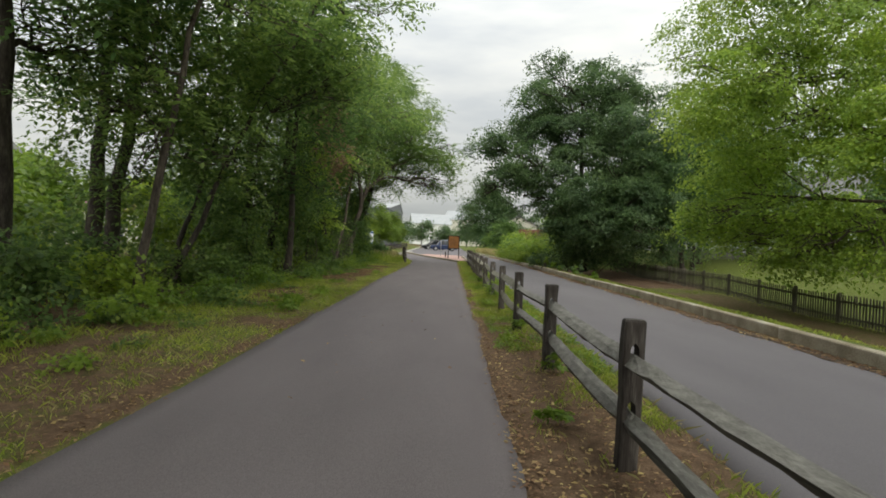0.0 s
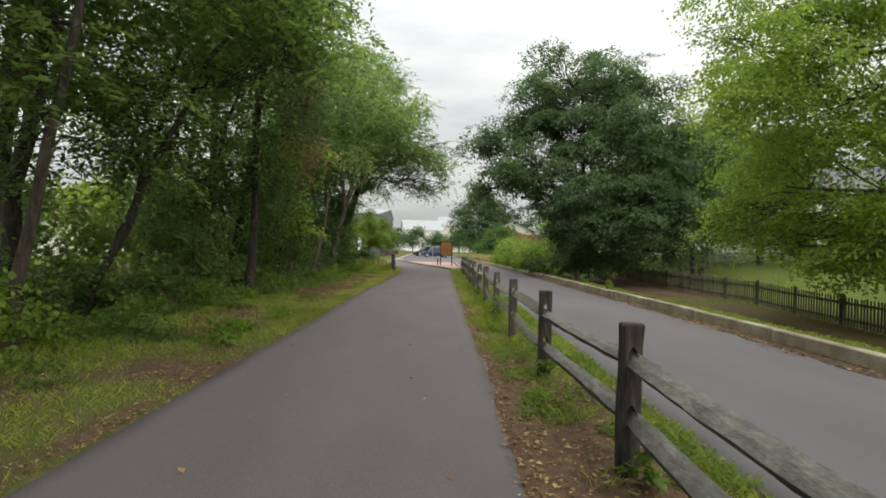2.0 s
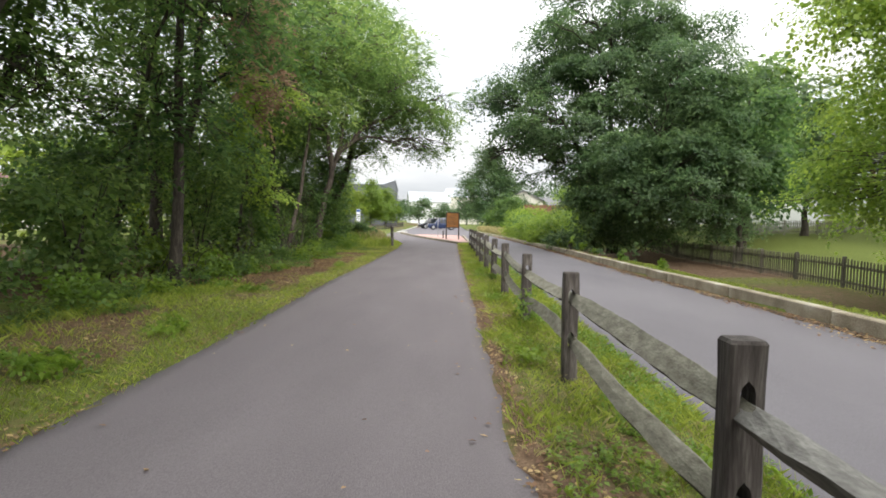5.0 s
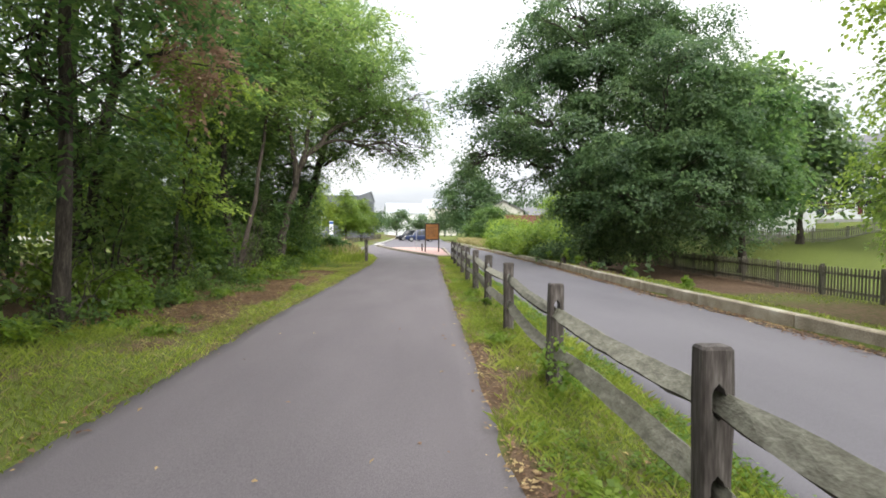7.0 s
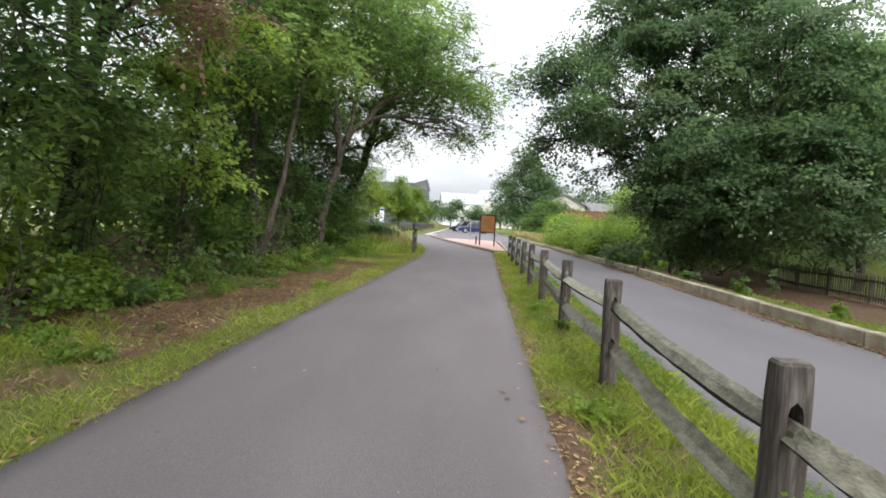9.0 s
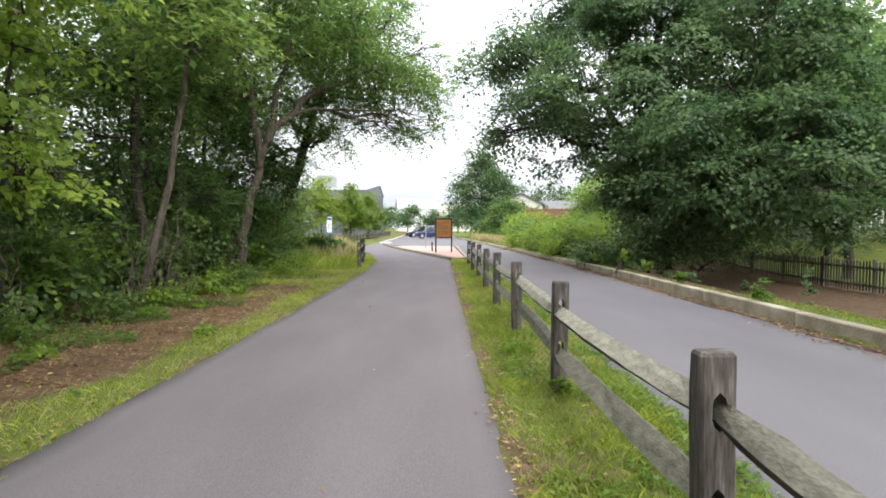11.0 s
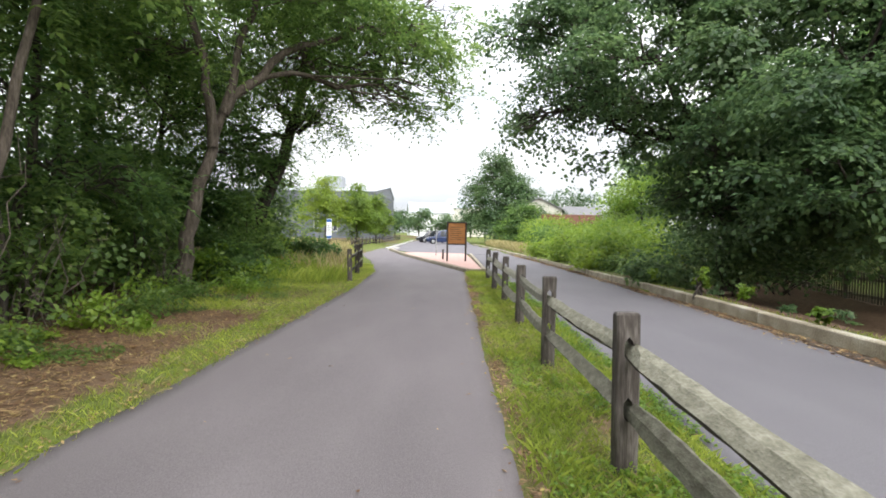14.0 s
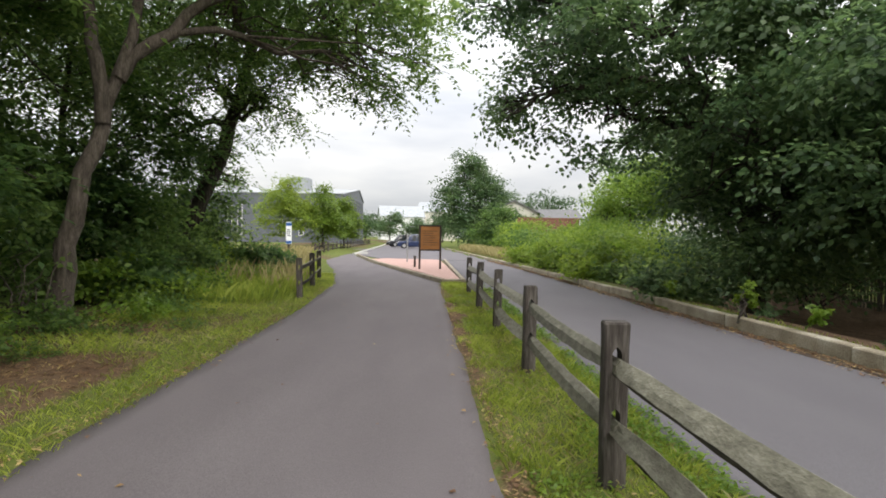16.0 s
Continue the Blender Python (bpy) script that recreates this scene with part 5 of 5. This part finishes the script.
def gable_house(name, label, category, m, w, d, eave, ridge, wall, roof, windows=(), over=0.3, found=0.0, ridge_at=0.5):
    """A house with its gable ends on +-x; the ridge runs along x. windows: (side, along, z, width, height) on the -y face ('f') or the end faces ('l', 'r')."""
    root = thing(name, label, category, m)
    bm = bmesh.new()
    ry = -d / 2 + d * ridge_at
    prof = [(-d / 2, 0), (d / 2, 0), (d / 2, eave), (ry, ridge), (-d / 2, eave)]
    a = [bm.verts.new((-w / 2, y, z)) for y, z in prof]
    b = [bm.verts.new((w / 2, y, z)) for y, z in prof]
    bm.faces.new(a)
    bm.faces.new(b[::-1])
    for i in range(5):
        bm.faces.new((a[i], b[i], b[(i + 1) % 5], a[(i + 1) % 5]))
    part("wall", bm, wall, root)
    k = (ridge - eave) / (ry + d / 2)
    part("roof", slab([(-w / 2 - over, -d / 2 - over, eave - k * over + 0.14), (w / 2 + over, -d / 2 - over, eave - k * over + 0.14), (w / 2 + over, ry, ridge + 0.14), (-w / 2 - over, ry, ridge + 0.14)], 0.12), roof, root)
    k2 = (ridge - eave) / (d / 2 - ry)
    part("roof", slab([(-w / 2 - over, ry + 0.002, ridge + 0.14), (w / 2 + over, ry + 0.002, ridge + 0.14), (w / 2 + over, d / 2 + over, eave - k2 * over + 0.14), (-w / 2 - over, d / 2 + over, eave - k2 * over + 0.14)], 0.12), roof, root)
    if found:
        part("foundation", boxed(-w / 2 - 0.03, -d / 2 - 0.03, -0.5, w / 2 + 0.03, d / 2 + 0.03, found), M_FOUND, root)
    for side, u, z, ww, hh, shut in windows:
        q = {"f": pose(u, -d / 2, z), "l": pose(-w / 2, u, z, 0, 0, -90), "r": pose(w / 2, u, z, 0, 0, 90)}[side]
        win = part("window", boxed(-ww / 2 - 0.07, -0.05, -0.07, ww / 2 + 0.07, 0.02, hh + 0.07), M_WHITE, root, "white window frame")
        win.matrix_basis = q
        part("pane", boxed(-ww / 2, -0.056, 0, ww / 2, -0.051, hh * 0.49), M_PANE, win)
        part("pane", boxed(-ww / 2, -0.056, hh * 0.53, ww / 2, -0.051, hh), M_PANE, win)
        if shut:
            for s in (-1, 1):
                c = s * (ww / 2 + 0.27)
                part("shutter", boxed(c - 0.18, -0.045, 0, c + 0.18, -0.003, hh), M_SHUTTER, win, "dark red shutter")
    return root


hall = gable_house("metal_clad_hall", "large dark grey ribbed-metal hall with a pale metal roof", "building", pose(-23.5, 113, 0, 0, 0, -2), 24, 20, 7.6, 9.4, M_METAL_WALL, M_METAL_ROOF,
                   [("f", u, 1.6, 0.55, 4.4, False) for u in (-4.4, -2.9, 3, 6)], 0.15, ridge_at=0.75)
seam = None
for k in range(58):
    x = -11.9 + k * 0.418
    if any(abs(x - u) < 0.42 for u in (-4.4, -2.9, 3, 6)):
        continue
    if seam is None:
        seam = part("cladding_rib", boxed(-0.035, -0.06, 0, 0.035, 0, 7.45), M_METAL_WALL, hall)
        seam.matrix_basis = pose(x, -10, 0)
    else:
        share("cladding_rib", seam, hall, pose(x, -10, 0))
for k in range(44):
    share("cladding_rib", seam, hall, pose(12, -9.6 + k * 0.44, 0, 0, 0, 90))
part("roof_unit", boxed(2.6, -4, 8.4, 5.4, -1, 10.6, bevel=0.05), M_METAL_ROOF, hall, "pale rooftop unit")
part("roof_unit", boxed(-7.2, -4, 8.4, -5, -2, 10.0, bevel=0.05), M_STEEL, hall, "grey rooftop vent")

gable_house("house", "small white house with a low gabled roof and porch", "house", pose(30, 57, 1.2, 0, 0, 68), 6, 6, 3.0, 4.6, M_SIDING, M_SHINGLE, [("f", -1.2, 1.0, 0.8, 1.2, False), ("f", 1.4, 1.0, 0.8, 1.2, False)], 0.4, 0.4)
g = gable_house("house", "two-storey white house with dark red shutters", "house", pose(40.5, 58.5, 2.3, 0, 0, -38), 10, 8, 5.4, 8.4, M_SIDING, M_SHINGLE,
                [("f", u, z, 0.8, 1.35, True) for u in (-3.6, 0, 3.6) for z in (1.1, 3.5)] + [("l", u, z, 0.8, 1.35, True) for u in (-1.9, 1.9) for z in (1.1, 3.5)], 0.3, 0.7)
gable_house("house", "cream gabled house behind the roadside trees", "house", pose(12.6, 98, 0, 0, 0, 78), 8, 6.0, 5.0, 6.5, M_CREAM, M_SHINGLE, [("l", 0, 3.0, 0.9, 1.2, False)], 0.35)
gable_house("house", "white-walled bungalow behind a brick wall", "house", pose(17.5, 99, 0, 0, 0, 0), 7, 6, 4.4, 5.6, M_SIDING, M_SHINGLE, [("f", -1.5, 2.6, 0.8, 1.2, False), ("f", 1.5, 2.6, 0.8, 1.2, False)], 0.4)
bw = thing("brick_wall", "red brick wall with a pale coping", "wall", pose(14.4, 86, 0))
part("wall", boxed(-3.6, -0.15, -0.2, 3.6, 0.15, 3.9), M_BRICK, bw)
part("coping", boxed(-3.65, -0.2, 3.9, 3.65, 0.2, 4.05), M_BRICK, bw)
gable_house("house", "pale clapboard house beyond the wood", "house", pose(-25.5, 22.5, 0, 0, 0, 78), 9, 7, 4.6, 7, M_SIDING, M_SHINGLE, [("f", -2.5, 1.2, 0.9, 1.4, False), ("f", 1.5, 1.2, 0.9, 1.4, False)], 0.3, 0.4)
gable_house("shop", "low building with a red roof edge beyond the wood", "building", pose(-36, 52, 0, 0, 0, 70), 18, 9, 3.4, 4.6, M_CREAM, M_SHUTTER, [("f", u, 0.8, 1.4, 1.6, False) for u in (-5, 0, 5)], 0.5)
gable_house("far_building", "hazy pale building far down the road", "building", pose(-9, 230, 0, 0, 0, 10), 16, 12, 9, 13, M_SIDING, M_METAL_ROOF, [("f", u, z, 1.2, 1.6, False) for u in (-5, 0, 5) for z in (2, 5.5)], 0.4)
gable_house("far_building", "hazy pale building far down the road", "building", pose(5, 250, 0, 0, 0, -14), 14, 12, 12, 16, M_CREAM, M_METAL_ROOF, [("f", u, z, 1.2, 1.6, False) for u in (-4, 0, 4) for z in (2, 5.5, 9)], 0.4)
build_pickets("picket_fence", "pale weathered picket fence across the far lawn", [(20, 47.5), (34, 47.0), (42, 46)], M_PALE_PICKET, 0.16, 1.0, 4, pw=0.08)

# ---- grass, weeds and fallen leaves ----
gr = np.random.default_rng(5)


def spots(n, x0, x1, y0, y1, keep):
    x, y = gr.uniform(x0, x1, n), gr.uniform(y0, y1, n)
    k = keep(x, y)
    return x[k], y[k]


def far_from_pavings(x, y):
    return (x < curve_at(PATH_LEFT, y) + 0.1) | ((x > curve_at(PATH_RIGHT, y)) & (x < curve_at(ROAD_LEFT, y)) & (y < 41.6)) | (x > curve_at(KERB, y) + 0.22)


def grassy(bias=0.0):
    return lambda x, y: far_from_pavings(x, y) & (soil_shade_at(x, y) + 0.25 * noise2(x, y, 0.35, 9) < gr.uniform(0.05, 0.75, len(x)) + bias)


x, y = spots(110000, 0.55, 2.2, 0.5, 41.8, grassy(0.06))
scatter_blades("verge_grass", "short green grass on the verge under the fence", "grass", x, y, gr.uniform(0.03, 0.1, len(x)) * (1 + 0.5 * noise2(x, y, 0.5, 12)), gr.uniform(0.004, 0.008, len(x)), M_GRASS, 1, 0.55)
x, y = spots(105000, -5.8, -2.6, 0.5, 46, grassy(0.1))
hh = 0.03 + 0.05 * gr.random(len(x)) + 0.1 * gr.random(len(x)) * smooth(-3.4, -5.4, x)
scatter_blades("verge_grass", "patchy green grass between path and wood", "grass", x, y, hh * 0.95, gr.uniform(0.004, 0.008, len(x)), M_GRASS, 2, 0.55)
x, y = spots(13000, -5.6, -2.65, 0.5, 36, grassy(0.35))
scatter_blades("dry_grass", "yellowed dry grass blades among the leaf litter", "grass", x, y, gr.uniform(0.03, 0.09, len(x)), gr.uniform(0.003, 0.006, len(x)), M_DRYGRASS, 7, 0.8)
x, y = spots(12000, 0.6, 2.15, 0.5, 40, grassy(0.35))
scatter_blades("dry_grass", "yellowed dry grass blades under the fence", "grass", x, y, gr.uniform(0.03, 0.09, len(x)), gr.uniform(0.003, 0.005, len(x)), M_DRYGRASS, 8, 0.8)
x, y = spots(30000, 5.9, 14.5, 8, 36, lambda x, y: far_from_pavings(x, y) & (soil_shade_at(x, y) < gr.uniform(0.2, 0.6, len(x))))
scatter_blades("lawn_grass", "mown green grass behind the kerb", "grass", x, y, gr.uniform(0.04, 0.1, len(x)), gr.uniform(0.008, 0.016, len(x)), M_GRASS, 3, 0.5)
x, y = spots(20000, -9.5, -3.0, 35, 66, lambda x, y: x < curve_at(PATH_LEFT, y) - 0.5 - 0.6 * gr.random(len(x)))
scatter_blades("tall_grass", "tall seeding grass beside the path", "grass", x, y, gr.uniform(0.15, 0.55, len(x)), gr.uniform(0.006, 0.012, len(x)), M_GRASS, 4, 0.3)
x, y = spots(6000, -9.5, -3.6, 38, 66, lambda x, y: x < curve_at(PATH_LEFT, y) - 0.9)
scatter_blades("dry_grass", "tall straw-coloured grass beside the path", "grass", x, y, gr.uniform(0.4, 0.85, len(x)), gr.uniform(0.005, 0.01, len(x)), M_DRYGRASS, 5, 0.2)
x, y = spots(9000, 4.0, 8.0, 58, 84, lambda x, y: (x > curve_at(KERB, y) + 0.3) & (x < curve_at(KERB, y) + 2.2 + 0.4 * noise2(x, y, 2, 1)))
scatter_blades("dry_grass", "tall straw-coloured grass behind the kerb", "grass", x, y, gr.uniform(0.3, 0.8, len(x)), gr.uniform(0.008, 0.016, len(x)), M_DRYGRASS, 6, 0.3)

def leafy_weeds(name, label, x, y, h, size, mat, seed):
    """Low broad-leaved weeds: short upright sprigs of a few leaves each."""
    rng = np.random.default_rng(seed)
    n = len(x)
    p = np.repeat(np.stack([x, y, ground_z(x, y)], 1), 6, 0)
    p[:, 2] += rng.random(n * 6) * np.repeat(h, 6)
    p[:, :2] += rng.normal(0, 0.02, (n * 6, 2))
    d = unit(rng.normal(0, 1, (n * 6, 3)) * np.array([1, 1, 0.35]) + np.array([0, 0, 0.15]))
    ln = size * rng.uniform(0.6, 1.3, n * 6)
    v, f = leaf_quads(p, d, ln, ln * 0.6, rng, 0.8)
    return tagged(mesh_np(name, v, f, mat), label, "weeds", kind="stuff")


x, y = spots(9000, 1.35, 2.12, 5.5, 41, lambda x, y: noise2(x, y, 0.55, 21) + 0.9 * (x - 1.75) > 0.05)
leafy_weeds("verge_weeds", "bright green broad-leaved weeds along the road edge", x, y, gr.uniform(0.03, 0.11, len(x)), 0.04, M_LEAF_BRIGHT, 31)
x, y = spots(5200, 0.75, 1.4, 3.0, 41, lambda x, y: noise2(x, y, 0.7, 22) > 0.3)
leafy_weeds("verge_weeds", "bright green broad-leaved weeds under the fence", x, y, gr.uniform(0.02, 0.09, len(x)), 0.04, M_LEAF_BRIGHT, 32)
x, y = spots(16000, -5.9, -3.1, 2.0, 38, lambda x, y: noise2(x, y, 0.8, 23) - 0.45 * (x + 4.6) > 0.25)
leafy_weeds("verge_weeds", "green broad-leaved weeds in front of the wood", x, y, gr.uniform(0.03, 0.16, len(x)) * (1 + smooth(-4.4, -5.6, x)), 0.055, M_LEAF_WALNUT, 33)

x, y = spots(16000, 0.5, 2.2, 0.5, 41, lambda x, y: soil_shade_at(x, y) > gr.uniform(0.25, 1.1, len(x)))
scatter_leaves("leaf_litter", "brown and yellow fallen leaves under the fence", x, y, 0.043, 11)
x, y = spots(34000, -6.0, -2.62, 0.5, 38, lambda x, y: soil_shade_at(x, y) > gr.uniform(0.3, 1.2, len(x)))
scatter_leaves("leaf_litter", "brown fallen leaves beside the path", x, y, 0.045, 12)
x, y = spots(28000, -5.8, -2.9, 12, 33, lambda x, y: soil_shade_at(x, y) > gr.uniform(0.5, 1.1, len(x)))
scatter_leaves("dead_grass", "straw-brown dead grass and twigs on bare soil", x, y, 0.13, 13, slim=(0.04, 0.1))
y = gr.uniform(0, 60, 11000)
x = curve_at(KERB, y) - np.abs(gr.normal(0, 0.22, len(y))) * (0.5 + 0.5 * noise2(y, y * 0, 1.6, 4) + 0.4)
scatter_leaves("leaf_litter", "dry leaves and dirt gathered at the kerb foot", x, y, 0.06, 14, z=np.zeros(len(x)))
x, y = spots(2600, 0.5, 2.2, 0.5, 36, lambda x, y: soil_shade_at(x, y) > gr.uniform(0.2, 1.0, len(x)))
scatter_leaves("leaf_litter", "pale yellow and tan fallen leaves under the fence", x, y, 0.05, 17, mat=M_LITTER_PALE)
x, y = spots(4600, -6.0, -2.62, 0.5, 36, lambda x, y: soil_shade_at(x, y) > gr.uniform(0.2, 1.1, len(x)))
scatter_leaves("leaf_litter", "pale yellow and tan fallen leaves beside the path", x, y, 0.052, 18, mat=M_LITTER_PALE)
x, y = gr.uniform(-2.6, 0.5, 150), gr.uniform(0.5, 36, 150)
edge = gr.random(150) < 0.5
x = np.where(edge, np.where(gr.random(150) < 0.5, -2.6 + np.abs(gr.normal(0, 0.2, 150)), 0.5 - np.abs(gr.normal(0, 0.12, 150))), x)
scatter_leaves("leaf_litter", "single fallen leaves on the asphalt", x, y, 0.055, 15, z=np.full(len(x), 0.006))

y = gr.uniform(0.3, 40, 5000)
side = gr.random(5000) < 0.5
x = np.where(side, curve_at(PATH_LEFT, y) + gr.normal(-0.06, 0.07, 5000), curve_at(PATH_RIGHT, y) + gr.normal(0.08, 0.07, 5000))
scatter_leaves("leaf_litter", "brown leaf crumbs along the asphalt edges", x, y, 0.045, 16, z=np.full(5000, 0.01))

wr = np.random.default_rng(44)
for k, (d, y, r, h) in enumerate([(0.28, 32.7, 0.16, 0.95), (0.3, 31.0, 0.16, 0.6), (0.3, 28.6, 0.15, 0.4), (0.32, 25.4, 0.18, 0.45), (0.3, 35.6, 0.2, 0.6), (0.3, 22.0, 0.15, 0.35)]):
    shrub("weed_clump", "spindly green weed growing behind the kerb", "weeds", (float(curve_at(KERB, np.array(y))) + d, y, float(ground_z(np.array(curve_at(KERB, np.array(y)) + d), np.array(y)))), r, h, 240, 0.08, M_LEAF_BRIGHT, 560 + k, "broad", "kerb weeds", gap=0.1)
for k, (x, y, r, h) in enumerate([(1.32, 5.5, 0.13, 0.45), (1.3, 8.65, 0.12, 0.3), (1.22, 14.25, 0.24, 0.6), (1.35, 14.7, 0.18, 0.35), (1.25, 20.2, 0.12, 0.25), (1.75, 9.6, 0.2, 0.2), (0.95, 3.6, 0.14, 0.14), (1.0, 7.4, 0.2, 0.2), (0.95, 12.2, 0.22, 0.22), (0.98, 16.6, 0.2, 0.18), (1.1, 22.0, 0.24, 0.2)]):
    shrub("weed_clump", "small leafy weed beside a fence post", "weeds", (x, y, 0.0), r, h, 260, 0.05, M_LEAF_BRIGHT, 500 + k, "broad", "fence weeds", gap=0.1)
for k in range(10, 26, 2):
    y = 9 + 1.35 * k + wr.normal(0, 1.1)
    shrub("weed_clump", "weed growing along the kerb top", "weeds", (float(curve_at(KERB, y)) + wr.uniform(0.22, 0.45), y, 0.2), wr.uniform(0.08, 0.2), wr.uniform(0.2, 0.8), 220, 0.055, M_LEAF_BRIGHT if k % 2 else M_LEAF_MAPLE, 540 + k, "broad", "kerb weeds", gap=0.1)
for k in range(20):
    x, y = wr.uniform(-5.4, -3.2), wr.uniform(3, 34)
    shrub("weed_clump", "low green weed in the leaf litter", "weeds", (x, y, 0.0), wr.uniform(0.15, 0.35), wr.uniform(0.1, 0.28), 260, 0.06, M_LEAF_BRIGHT, 580 + k, "broad", "verge weeds", gap=0.1)
